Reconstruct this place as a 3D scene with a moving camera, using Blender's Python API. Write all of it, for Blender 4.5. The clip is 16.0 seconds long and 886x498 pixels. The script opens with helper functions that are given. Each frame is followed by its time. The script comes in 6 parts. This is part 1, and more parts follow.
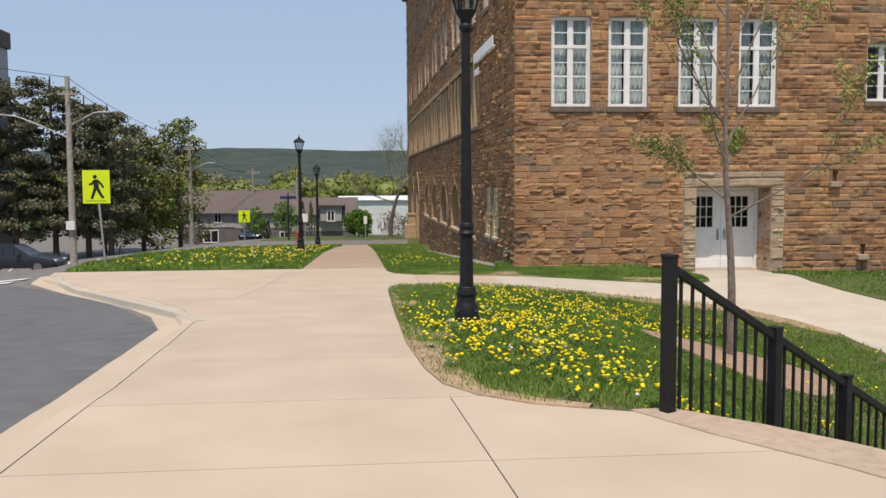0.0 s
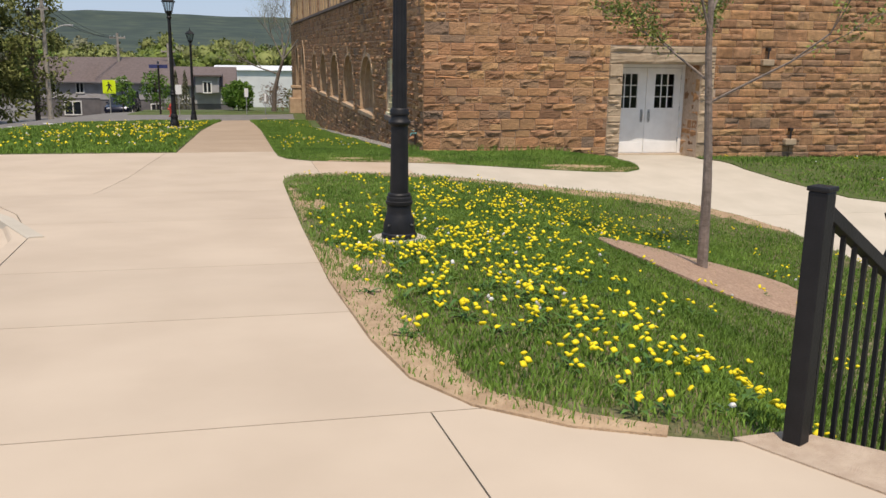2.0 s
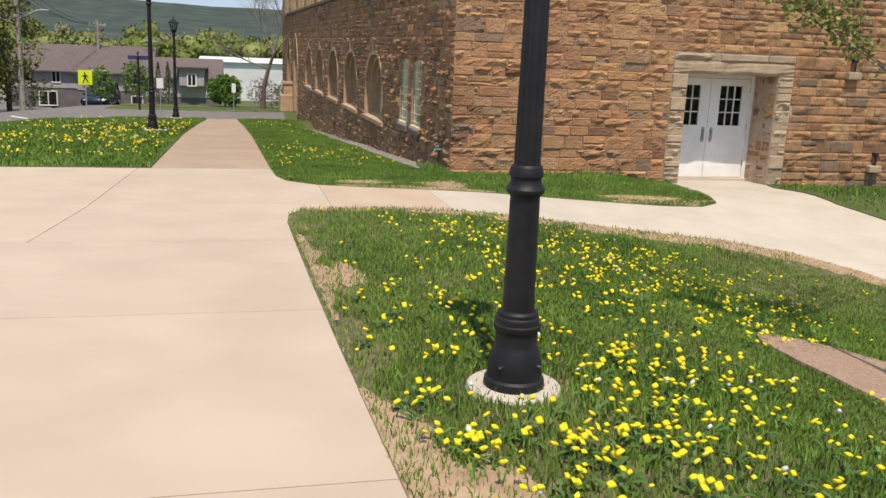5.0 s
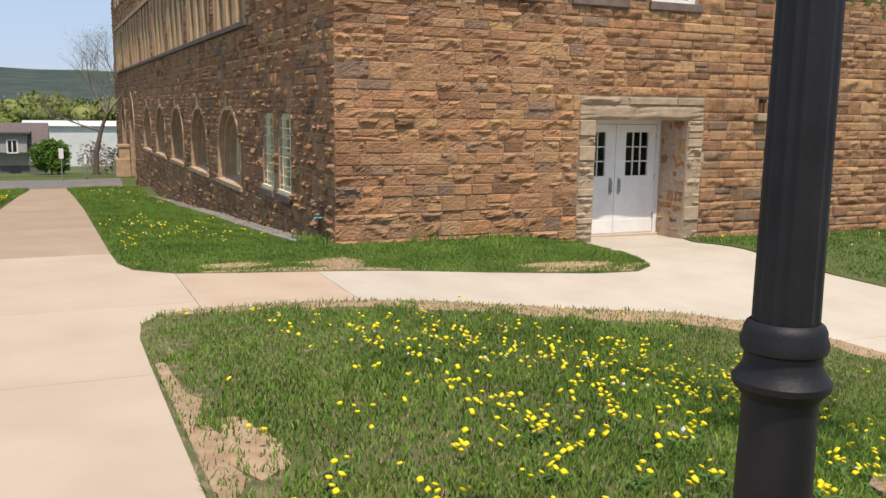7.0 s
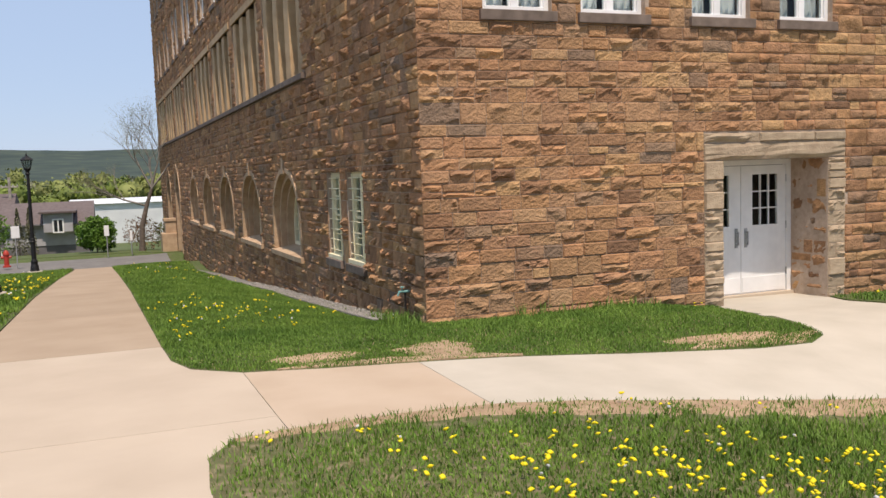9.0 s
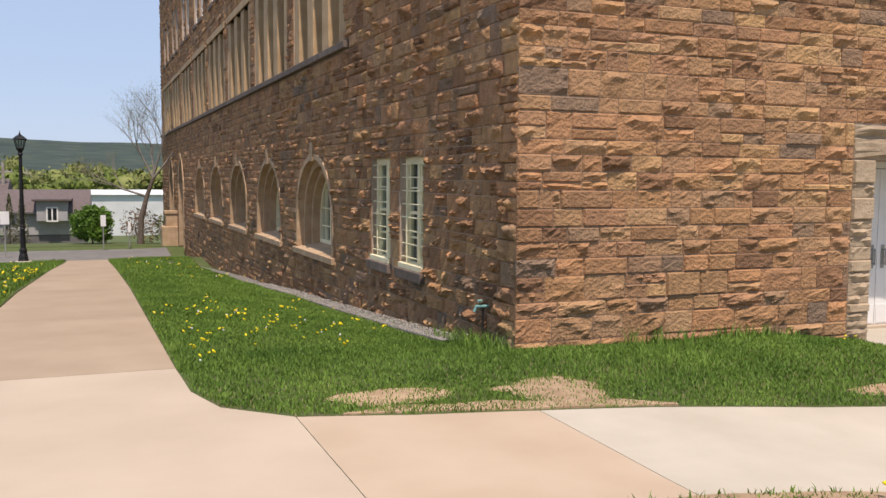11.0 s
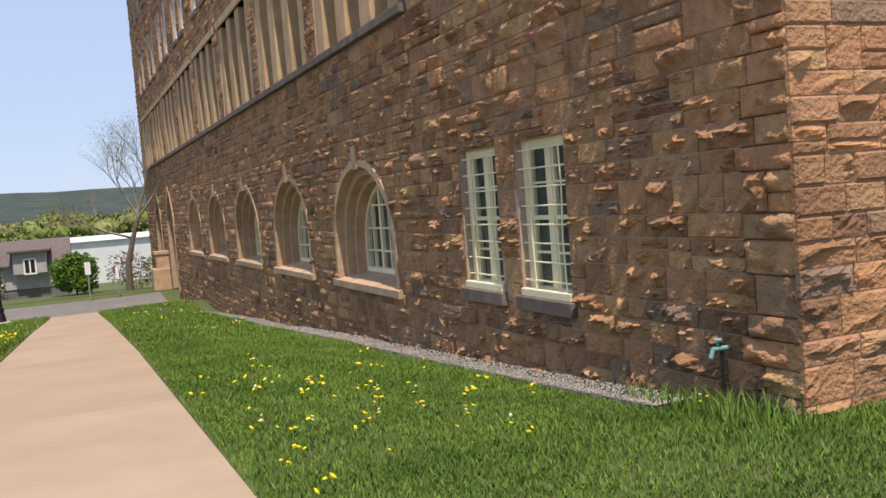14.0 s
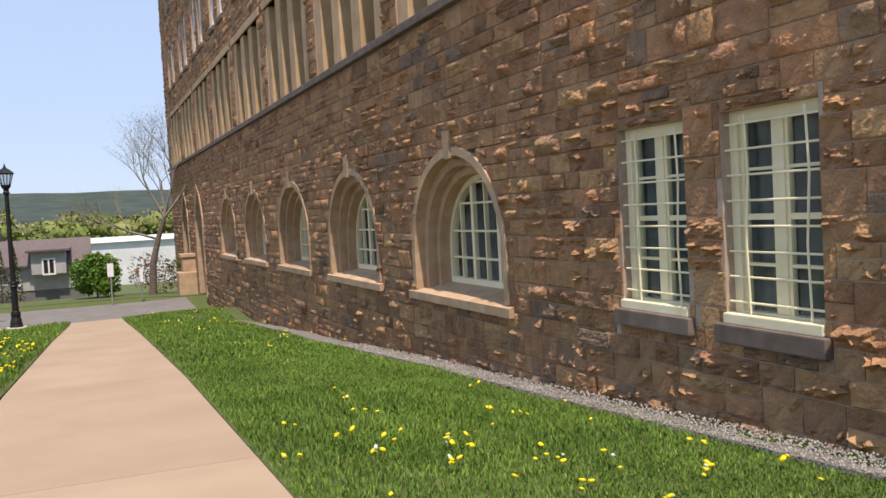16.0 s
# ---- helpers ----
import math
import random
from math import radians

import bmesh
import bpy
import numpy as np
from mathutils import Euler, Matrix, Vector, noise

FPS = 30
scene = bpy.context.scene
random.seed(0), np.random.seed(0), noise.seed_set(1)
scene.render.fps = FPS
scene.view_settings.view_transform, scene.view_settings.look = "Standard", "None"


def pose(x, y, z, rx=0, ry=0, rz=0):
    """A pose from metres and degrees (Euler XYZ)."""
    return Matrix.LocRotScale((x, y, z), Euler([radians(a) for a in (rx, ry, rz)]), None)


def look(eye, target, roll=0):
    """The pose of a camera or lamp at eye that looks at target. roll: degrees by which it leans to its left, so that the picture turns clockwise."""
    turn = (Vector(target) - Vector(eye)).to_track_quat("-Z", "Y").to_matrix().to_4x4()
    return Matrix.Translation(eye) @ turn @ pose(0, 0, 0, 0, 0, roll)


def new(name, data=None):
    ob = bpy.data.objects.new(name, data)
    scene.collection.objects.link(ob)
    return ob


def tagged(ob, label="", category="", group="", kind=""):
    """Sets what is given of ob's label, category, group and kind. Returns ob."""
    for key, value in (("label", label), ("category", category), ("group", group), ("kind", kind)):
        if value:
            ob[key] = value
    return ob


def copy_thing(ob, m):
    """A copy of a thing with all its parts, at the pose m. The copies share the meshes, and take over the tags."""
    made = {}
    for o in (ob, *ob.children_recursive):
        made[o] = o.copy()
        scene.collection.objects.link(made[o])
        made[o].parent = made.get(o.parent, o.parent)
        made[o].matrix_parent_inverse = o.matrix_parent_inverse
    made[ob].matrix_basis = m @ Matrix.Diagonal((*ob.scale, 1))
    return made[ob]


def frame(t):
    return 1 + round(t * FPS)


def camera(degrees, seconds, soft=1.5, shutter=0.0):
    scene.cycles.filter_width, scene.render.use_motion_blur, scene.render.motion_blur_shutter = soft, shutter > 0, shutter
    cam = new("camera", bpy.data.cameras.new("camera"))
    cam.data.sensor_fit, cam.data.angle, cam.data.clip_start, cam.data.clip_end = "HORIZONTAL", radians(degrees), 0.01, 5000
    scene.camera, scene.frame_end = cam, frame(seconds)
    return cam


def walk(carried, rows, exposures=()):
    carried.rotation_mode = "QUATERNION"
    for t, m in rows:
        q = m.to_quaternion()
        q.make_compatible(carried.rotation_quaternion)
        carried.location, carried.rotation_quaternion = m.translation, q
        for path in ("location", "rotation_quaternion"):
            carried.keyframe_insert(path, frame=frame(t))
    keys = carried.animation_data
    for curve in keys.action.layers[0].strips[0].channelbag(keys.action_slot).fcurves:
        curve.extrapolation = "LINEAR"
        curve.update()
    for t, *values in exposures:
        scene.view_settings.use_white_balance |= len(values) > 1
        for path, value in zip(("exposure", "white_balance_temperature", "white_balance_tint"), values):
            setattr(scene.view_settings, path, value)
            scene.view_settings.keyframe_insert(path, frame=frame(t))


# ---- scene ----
cam = camera(53.7, 16.0)
PATH = [
    (0, (1.326, 0.292, 1.553), (1.499, 2.278, 1.398), -0.3),
    (0.5, (1.33, 0.943, 1.53), (1.721, 2.891, 1.297), 1.0),
    (1, (1.357, 1.64, 1.524), (1.955, 3.532, 1.277), 0.1),
    (1.5, (1.323, 2.291, 1.513), (1.822, 4.201, 1.191), 1.3),
    (1.6, (1.3, 2.421, 1.517), (1.775, 4.332, 1.167), 1.2),
    (2, (1.163, 2.926, 1.543), (1.593, 4.83, 1.105), 0.8),
    (2.5, (1.098, 3.517, 1.488), (1.4, 5.439, 1.022), 5.5),
    (3, (0.986, 4.126, 1.539), (1.374, 6.017, 1.015), 3.0),
    (5.5, (1.092, 7.278, 1.608), (1.625, 9.164, 1.209), 2.3),
    (6, (1.146, 7.996, 1.51), (1.829, 9.845, 1.171), 2.4),
    (6.5, (1.18, 8.78, 1.482), (1.936, 10.608, 1.188), 1.9),
    (7, (1.147, 9.522, 1.477), (1.941, 11.331, 1.162), 0.8),
    (7.5, (1.155, 10.103, 1.481), (1.948, 11.915, 1.186), -1.3),
    (8, (1.189, 10.782, 1.423), (1.962, 12.608, 1.163), -0.9),
    (8.5, (1.188, 11.457, 1.369), (1.925, 13.304, 1.152), -2.1),
    (9, (1.233, 12.13, 1.311), (1.948, 13.99, 1.135), -2.0),
    (9.5, (1.234, 12.812, 1.245), (1.941, 14.675, 1.075), -2.2),
    (9.9, (1.26, 13.364, 1.172), (1.906, 15.25, 1.013), -2.1),
    (10, (1.256, 13.503, 1.164), (1.907, 15.386, 0.986), -1.4),
    (12.3, (0.959, 16.659, 0.965), (1.789, 18.476, 0.855), -2.1),
    (12.5, (0.934, 16.871, 0.974), (1.770, 18.685, 0.882), -3.4),
    (13, (0.974, 17.593, 0.935), (1.693, 19.458, 0.845), -5.6),
    (13.5, (0.979, 18.295, 0.891), (1.760, 20.132, 0.78), -4.9),
    (14, (0.980, 18.946, 0.86), (1.746, 20.789, 0.74), -4.4),
    (14.5, (0.938, 19.611, 0.831), (1.748, 21.436, 0.716), -3.2),
    (15, (0.897, 20.296, 0.836), (1.706, 22.124, 0.758), -3.6),
    (15.5, (0.824, 20.953, 0.823), (1.619, 22.787, 0.743), -2.8),
    (16, (0.781, 21.625, 0.767), (1.518, 23.482, 0.671), -3.1),
]
walk(cam, [(t, look(eye, target, roll)) for t, eye, target, roll in PATH], [(0, -0.22, 7200, 16), (3, -0.1, 7200, 16), (5.5, 0.0, 7200, 16), (9, 0.0, 7200, 18), (12.5, 0.06, 7200, 20), (16, 0.24, 7200, 20)])

# ---- light ----
SUN_EL, SUN_DX, SUN_DY = radians(65.5), -0.13, -1.0
world = bpy.data.worlds.new("world")
scene.world = world
world.use_nodes = True
wn = world.node_tree.nodes
sky = wn.new("ShaderNodeTexSky")
sky.sky_type = "NISHITA"
sky.sun_disc = False
sky.sun_elevation = SUN_EL
sky.sun_rotation = math.atan2(SUN_DX, SUN_DY)
sky.air_density, sky.dust_density, sky.ozone_density = 1.0, 0.35, 3.0
haze = wn.new("ShaderNodeMix")
haze.data_type = "RGBA"
haze.inputs["Factor"].default_value = 0.8
haze.inputs["B"].default_value = (2.85, 4.1, 6.0, 1)
world.node_tree.links.new(sky.outputs[0], haze.inputs["A"])
world.node_tree.links.new(haze.outputs["Result"], wn["Background"].inputs[0])
wn["Background"].inputs[1].default_value = 0.15
sun_data = bpy.data.lights.new("sun", "SUN")
sun_data.energy, sun_data.angle, sun_data.color = 4.4, radians(0.6), (1.0, 0.94, 0.85)
sun = new("sun", sun_data)
sun_way = Vector((SUN_DX, SUN_DY, 0)).normalized() * math.cos(SUN_EL) + Vector((0, 0, math.sin(SUN_EL)))
sun.matrix_world = look(sun_way * 60, (0, 0, 0))
scene.view_settings.exposure = 0.0

# ---- helpers of this place ----
rng = np.random.default_rng(7)


def material(name, c1, c2, scale=6.0, rough=0.8, bump=0.3, fine=60.0, metal=0.0, spread=0.25, dist=0.01, c3=None, spec=0.4):
    """Two colours mottled at two scales, with fine relief; every piece a little different."""
    m = bpy.data.materials.new(name)
    m.use_nodes = True
    nt = m.node_tree
    nd, ln = nt.nodes, nt.links
    b = nd["Principled BSDF"]
    b.inputs["Roughness"].default_value, b.inputs["Metallic"].default_value = rough, metal
    b.inputs["Specular IOR Level"].default_value = spec
    co = nd.new("ShaderNodeTexCoord")
    n1, n2, n3 = nd.new("ShaderNodeTexNoise"), nd.new("ShaderNodeTexNoise"), nd.new("ShaderNodeTexNoise")
    for n, s, d in ((n1, scale, 6), (n2, scale * 0.13, 3), (n3, fine, 4)):
        n.inputs["Scale"].default_value, n.inputs["Detail"].default_value = s, d
        ln.new(co.outputs["Object"], n.inputs["Vector"])
    ramp = nd.new("ShaderNodeValToRGB")
    ramp.color_ramp.elements[0].position, ramp.color_ramp.elements[1].position = 0.32, 0.68
    ramp.color_ramp.elements[0].color, ramp.color_ramp.elements[1].color = (*c1, 1), (*c2, 1)
    if c3:
        e = ramp.color_ramp.elements.new(0.5)
        e.color = (*c3, 1)
    ln.new(n1.outputs["Fac"], ramp.inputs["Fac"])
    info, geo = nd.new("ShaderNodeObjectInfo"), nd.new("ShaderNodeNewGeometry")
    add = nd.new("ShaderNodeMath")
    add.operation = "ADD"
    ln.new(info.outputs["Random"], add.inputs[0])
    ln.new(geo.outputs["Random Per Island"], add.inputs[1])
    fr = nd.new("ShaderNodeMath")
    fr.operation = "FRACT"
    ln.new(add.outputs[0], fr.inputs[0])
    add2 = nd.new("ShaderNodeMath")
    add2.operation = "ADD"
    ln.new(fr.outputs[0], add2.inputs[0])
    ln.new(n2.outputs["Fac"], add2.inputs[1])
    mr = nd.new("ShaderNodeMapRange")
    mr.inputs["From Min"].default_value, mr.inputs["From Max"].default_value = 0.3, 1.7
    mr.inputs["To Min"].default_value, mr.inputs["To Max"].default_value = 1 - spread, 1 + spread
    ln.new(add2.outputs[0], mr.inputs["Value"])
    mul = nd.new("ShaderNodeMix")
    mul.data_type, mul.blend_type = "RGBA", "MULTIPLY"
    mul.inputs["Factor"].default_value = 1.0
    ln.new(ramp.outputs["Color"], mul.inputs["A"])
    ln.new(mr.outputs["Result"], mul.inputs["B"])
    ln.new(mul.outputs["Result"], b.inputs["Base Color"])
    bp = nd.new("ShaderNodeBump")
    bp.inputs["Strength"].default_value, bp.inputs["Distance"].default_value = bump, dist
    ln.new(n3.outputs["Fac"], bp.inputs["Height"])
    ln.new(bp.outputs["Normal"], b.inputs["Normal"])
    return m


def stone_material(name, palette, dark=0.55, fine=15.0, dist=0.05):
    """Sandstone: a hue for each block out of a palette, mottled, with weathered dark blotches."""
    m = material(name, (0.8, 0.8, 0.8), (1.18, 1.16, 1.1), 9.0, 0.92, 1.0, fine, spread=0.12, dist=dist, spec=0.15)
    nt = m.node_tree
    nd, ln = nt.nodes, nt.links
    b = nd["Principled BSDF"]
    old = b.inputs["Base Color"].links[0].from_socket
    fr = [n for n in nd if n.type == "MATH" and n.operation == "FRACT"][0]
    ramp = nd.new("ShaderNodeValToRGB")
    ramp.color_ramp.interpolation = "LINEAR"
    es = ramp.color_ramp.elements
    while len(es) < len(palette):
        es.new(0.5)
    for i, c in enumerate(palette):
        es[i].position, es[i].color = i / (len(palette) - 1), (*c, 1)
    ln.new(fr.outputs[0], ramp.inputs["Fac"])
    mul = nd.new("ShaderNodeMix")
    mul.data_type, mul.blend_type = "RGBA", "MULTIPLY"
    mul.inputs["Factor"].default_value = 1.0
    ln.new(ramp.outputs["Color"], mul.inputs["A"])
    ln.new(old, mul.inputs["B"])
    co = [n for n in nd if n.type == "TEX_COORD"][0]
    st = nd.new("ShaderNodeTexNoise")
    st.inputs["Scale"].default_value, st.inputs["Detail"].default_value = 1.7, 8
    ln.new(co.outputs["Object"], st.inputs["Vector"])
    sr = nd.new("ShaderNodeMapRange")
    sr.inputs["From Min"].default_value, sr.inputs["From Max"].default_value = 0.56, 0.72
    sr.inputs["To Min"].default_value, sr.inputs["To Max"].default_value = 1.0, dark
    ln.new(st.outputs["Fac"], sr.inputs["Value"])
    mul2 = nd.new("ShaderNodeMix")
    mul2.data_type, mul2.blend_type = "RGBA", "MULTIPLY"
    mul2.inputs["Factor"].default_value = 1.0
    ln.new(mul.outputs["Result"], mul2.inputs["A"])
    ln.new(sr.outputs["Result"], mul2.inputs["B"])
    ln.new(mul2.outputs["Result"], b.inputs["Base Color"])
    return m


def glass_material(name, tint=(0.9, 0.95, 0.95), rough=0.02):
    m = bpy.data.materials.new(name)
    m.use_nodes = True
    nd, ln = m.node_tree.nodes, m.node_tree.links
    nd.remove(nd["Principled BSDF"])
    out = nd["Material Output"]
    tr, gl, fr, mx = nd.new("ShaderNodeBsdfTransparent"), nd.new("ShaderNodeBsdfGlossy"), nd.new("ShaderNodeLayerWeight"), nd.new("ShaderNodeMixShader")
    tr.inputs[0].default_value = (*tint, 1)
    gl.inputs["Roughness"].default_value = rough
    fr.inputs["Blend"].default_value = 0.5
    curve, scale = nd.new("ShaderNodeMath"), nd.new("ShaderNodeMath")
    curve.operation, scale.operation = "POWER", "MULTIPLY_ADD"
    curve.inputs[1].default_value = 5.0
    scale.inputs[1].default_value, scale.inputs[2].default_value = 0.4, 0.02
    ln.new(fr.outputs["Facing"], curve.inputs[0])
    ln.new(curve.outputs[0], scale.inputs[0])
    ln.new(scale.outputs[0], mx.inputs[0])
    ln.new(tr.outputs[0], mx.inputs[1])
    ln.new(gl.outputs[0], mx.inputs[2])
    ln.new(mx.outputs[0], out.inputs[0])
    return m


def finish(bm, name, mat, parent=None, label="", smooth=False):
    me = bpy.data.meshes.new(name)
    bmesh.ops.recalc_face_normals(bm, faces=bm.faces)
    bm.to_mesh(me)
    bm.free()
    if smooth:
        me.shade_smooth()
        me.set_sharp_from_angle(angle=radians(32))
    me.materials.append(mat)
    ob = new(name, me)
    if parent:
        ob.parent = parent
    if label:
        ob["label"] = label
    return ob


def thing(name, label, category, at=(0, 0, 0), turn=0.0, group="", kind=""):
    ob = new(name)
    ob.matrix_world = pose(*at, 0, 0, turn)
    return tagged(ob, label, category, group, kind)


def raw_mesh(name, verts, faces, mat, parent=None, label="", smooth=False):
    me = bpy.data.meshes.new(name)
    verts = np.asarray(verts, dtype=np.float32)
    faces = np.asarray(faces, dtype=np.int32)
    k = faces.shape[1]
    me.vertices.add(len(verts))
    me.vertices.foreach_set("co", verts.ravel())
    me.loops.add(faces.size)
    me.loops.foreach_set("vertex_index", faces.ravel())
    me.polygons.add(len(faces))
    me.polygons.foreach_set("loop_start", np.arange(0, faces.size, k, dtype=np.int32))
    me.update(calc_edges=True)
    me.validate()
    if smooth:
        me.shade_smooth()
    me.materials.append(mat)
    ob = new(name, me)
    if parent:
        ob.parent = parent
    if label:
        ob["label"] = label
    return ob


def box(bm, x0, x1, y0, y1, z0, z1, bevel=0.0, turn=None):
    m = Matrix.LocRotScale(((x0 + x1) / 2, (y0 + y1) / 2, (z0 + z1) / 2), None, (abs(x1 - x0), abs(y1 - y0), abs(z1 - z0)))
    r = bmesh.ops.create_cube(bm, size=1.0, matrix=(turn @ m) if turn else m)
    if bevel:
        es = list({e for v in r["verts"] for e in v.link_edges})
        bmesh.ops.bevel(bm, geom=es, offset=bevel, segments=2, affect="EDGES", profile=0.6)
    return bm


def boxed(name, mat, parent, dims, bevel=0.0, label="", turn=None):
    return finish(box(bmesh.new(), *dims, bevel, turn), name, mat, parent, label)


def tube(bm, p, q, r0, r1=None, seg=10):
    p, q = Vector(p), Vector(q)
    d = q - p
    m = Matrix.Translation((p + q) / 2) @ d.to_track_quat("Z", "Y").to_matrix().to_4x4()
    bmesh.ops.create_cone(bm, cap_ends=True, segments=seg, radius1=r0, radius2=r0 if r1 is None else r1, depth=d.length, matrix=m)
    return bm


def lathe(bm, profile, seg=24, flute=0, at=(0, 0, 0)):
    """A turned body from (radius, height) steps; flute: grooves round it."""
    rings = []
    for r, z in profile:
        ring = []
        for i in range(seg):
            a = 2 * math.pi * i / seg
            rr = r * (1 - (0.05 if flute and i % 2 else 0))
            ring.append(bm.verts.new((at[0] + rr * math.cos(a), at[1] + rr * math.sin(a), at[2] + z)))
        rings.append(ring)
    for a, b in zip(rings, rings[1:]):
        for i in range(seg):
            bm.faces.new((a[i], a[(i + 1) % seg], b[(i + 1) % seg], b[i]))
    bm.faces.new(rings[0][::-1])
    bm.faces.new(rings[-1])
    return bm


# ---- the lie of the land ----
RUN_Y = (-60, -10, 0, 6.5, 9, 11, 13.5, 16.7, 19, 23, 32, 40, 47, 52, 58, 64, 75, 90, 120, 200, 400)
RUN_Z = (.5, .05, .02, .02, -.07, -.2, -.36, -.55, -.66, -.72, -1.0, -1.42, -1.86, -2.02, -2.15, -2.4, -3.3, -4.3, -6, -9, -12)


SKEW = 0.0168


def smooth01(a):
    a = np.clip(a, 0, 1)
    return a * a * (3 - 2 * a)


def land(x, y):
    """Height of the finished ground: a walk that falls towards the building, with a sunken court beside it."""
    x, y = np.asarray(x, float), np.asarray(y, float)
    s = np.interp(y, RUN_Y, RUN_Z) - 0.014 * np.clip(np.minimum(x, 20) - 5.25, 0, None) * smooth01((y - 15) / 6)
    reach = 3.1 + 3.6 * smooth01((y - 6.5) / 6.5)
    s = s - 0.15 * smooth01((x - 8.2) / 2) * smooth01((y - 20.7) / 2.4)
    foot = np.interp(y, (22.6, 23.5, 25.6, 28, 31, 38, 47, 50), (0, .06, .14, .21, .29, .37, .33, 0.1))
    s = s - foot * smooth01((x - 2.7 + SKEW * (y - 23.25)) / 2.3) * (1 - smooth01((x - 6.5) / 2))
    w = smooth01((x - 2.9) / reach) * (1 - smooth01((y - 15) / 7.5))
    return s + (-1.55 - s) * w


def skewed(x, y):
    """The long wall and the walk beside it stand a degree off square to the end wall."""
    dx, dy = x - 5.25, y - 23.25
    return (5.25 + math.cos(SKEW) * dx - math.sin(SKEW) * dy, 23.25 + math.sin(SKEW) * dx + math.cos(SKEW) * dy)


def walkway(x, y):
    return np.interp(y, RUN_Y, RUN_Z) + 0 * np.asarray(x, float)


def street(x, y):
    """The street, which falls away from the walk."""
    y = np.asarray(y, float)
    z = walkway(x, y) - np.minimum(0.11 * np.clip(-6.9 - np.asarray(x, float), 0, None), 1.6) * smooth01((y - 14) / 14)
    return np.maximum(z, -4.0 - 8 * smooth01((y - 114) / 40))


def cut(poly, nx, ny, d):
    """The part of a plan polygon where nx*x + ny*y <= d."""
    out = []
    for (ax, ay), (bx, by) in zip(poly, poly[1:] + poly[:1]):
        fa, fb = nx * ax + ny * ay - d, nx * bx + ny * by - d
        if fa <= 0:
            out.append((ax, ay))
        if fa * fb < 0:
            k = fa / (fa - fb)
            out.append((ax + k * (bx - ax), ay + k * (by - ay)))
    return out


def drape(name, poly, mat, up=0.0, step=0.5, deep=0.12, height=land, parent=None, label="", smooth=True):
    """A plan polygon laid over the land, with a skirt down into it."""
    bm = bmesh.new()
    vs = [bm.verts.new((x, y, 0)) for x, y in poly]
    bm.faces.new(vs)
    bmesh.ops.triangulate(bm, faces=bm.faces[:], ngon_method="EAR_CLIP")
    xs, ys = [p[0] for p in poly], [p[1] for p in poly]
    for lo, hi, n in ((min(xs), max(xs), (1, 0, 0)), (min(ys), max(ys), (0, 1, 0))):
        k = math.floor(lo / step) + 1
        while k * step < hi:
            bmesh.ops.bisect_plane(bm, geom=bm.verts[:] + bm.edges[:] + bm.faces[:], dist=1e-5, plane_co=(k * step * n[0], k * step * n[1], 0), plane_no=n)
            k += 1
    for v in bm.verts:
        v.co.z = float(height(v.co.x, v.co.y)) + up
    for f in bm.faces:
        if f.normal.z < 0:
            f.normal_flip()
    edges = [e for e in bm.edges if e.is_boundary]
    r = bmesh.ops.extrude_edge_only(bm, edges=edges)
    for v in r["geom"]:
        if isinstance(v, bmesh.types.BMVert):
            v.co.z -= deep
    me = bpy.data.meshes.new(name)
    bm.to_mesh(me)
    bm.free()
    me.materials.append(mat)
    ob = new(name, me)
    if parent:
        ob.parent = parent
    if label:
        ob["label"] = label
    return ob


def inside(poly, x, y):
    """Which points lie in a plan polygon, and how far they are from its edge."""
    hit = np.zeros(len(x), bool)
    far = np.full(len(x), 1e9)
    for (ax, ay), (bx, by) in zip(poly, poly[1:] + poly[:1]):
        cond = (ay > y) != (by > y)
        with np.errstate(divide="ignore", invalid="ignore"):
            xx = (bx - ax) * (y - ay) / (by - ay + 1e-12) + ax
        hit ^= cond & (x < xx)
        dx, dy = bx - ax, by - ay
        k = np.clip(((x - ax) * dx + (y - ay) * dy) / (dx * dx + dy * dy + 1e-12), 0, 1)
        far = np.minimum(far, np.hypot(x - ax - k * dx, y - ay - k * dy))
    return hit, far


# ---- materials ----
STONES = ((0.242, 0.137, 0.084), (0.40, 0.22, 0.118), (0.465, 0.262, 0.133), (0.325, 0.186, 0.112), (0.51, 0.312, 0.158), (0.275, 0.15, 0.086), (0.43, 0.256, 0.141), (0.225, 0.158, 0.113), (0.455, 0.24, 0.123), (0.36, 0.199, 0.116), (0.44, 0.275, 0.15))
stone = stone_material("sandstone", STONES, 0.6, 30.0, 0.03)
mortar = material("mortar", (.36, .27, .20), (.46, .36, .28), 12, 0.95, 0.4, 90)
dressed = material("dressed sandstone", (.43, .28, .15), (.53, .365, .205), 3, 0.85, 0.3, 45, spread=0.15)
arch_stone = material("weathered arch stone", (.38, .25, .15), (.50, .35, .22), 4, 0.88, 0.4, 45, spread=0.15)
dressed_dark = material("dark sill stone", (.12, .09, .07), (.20, .15, .12), 5, 0.85, 0.3, 50)
tan_stone = material("buff dressed stone", (.34, .25, .165), (.44, .34, .23), 7, 0.9, 0.6, 30, dist=0.02)
concrete = material("tan concrete", (.455, .37, .28), (.515, .425, .325), 1.1, 0.9, 0.25, 150, spread=0.06, dist=0.004)
concrete_pale = material("pale concrete", (.45, .405, .325), (.52, .47, .385), 1.4, 0.9, 0.25, 150, spread=0.05, dist=0.004)
concrete_rose = material("weathered rosy concrete", (.425, .325, .232), (.48, .378, .28), 1.2, 0.9, 0.25, 150, spread=0.06, dist=0.004)
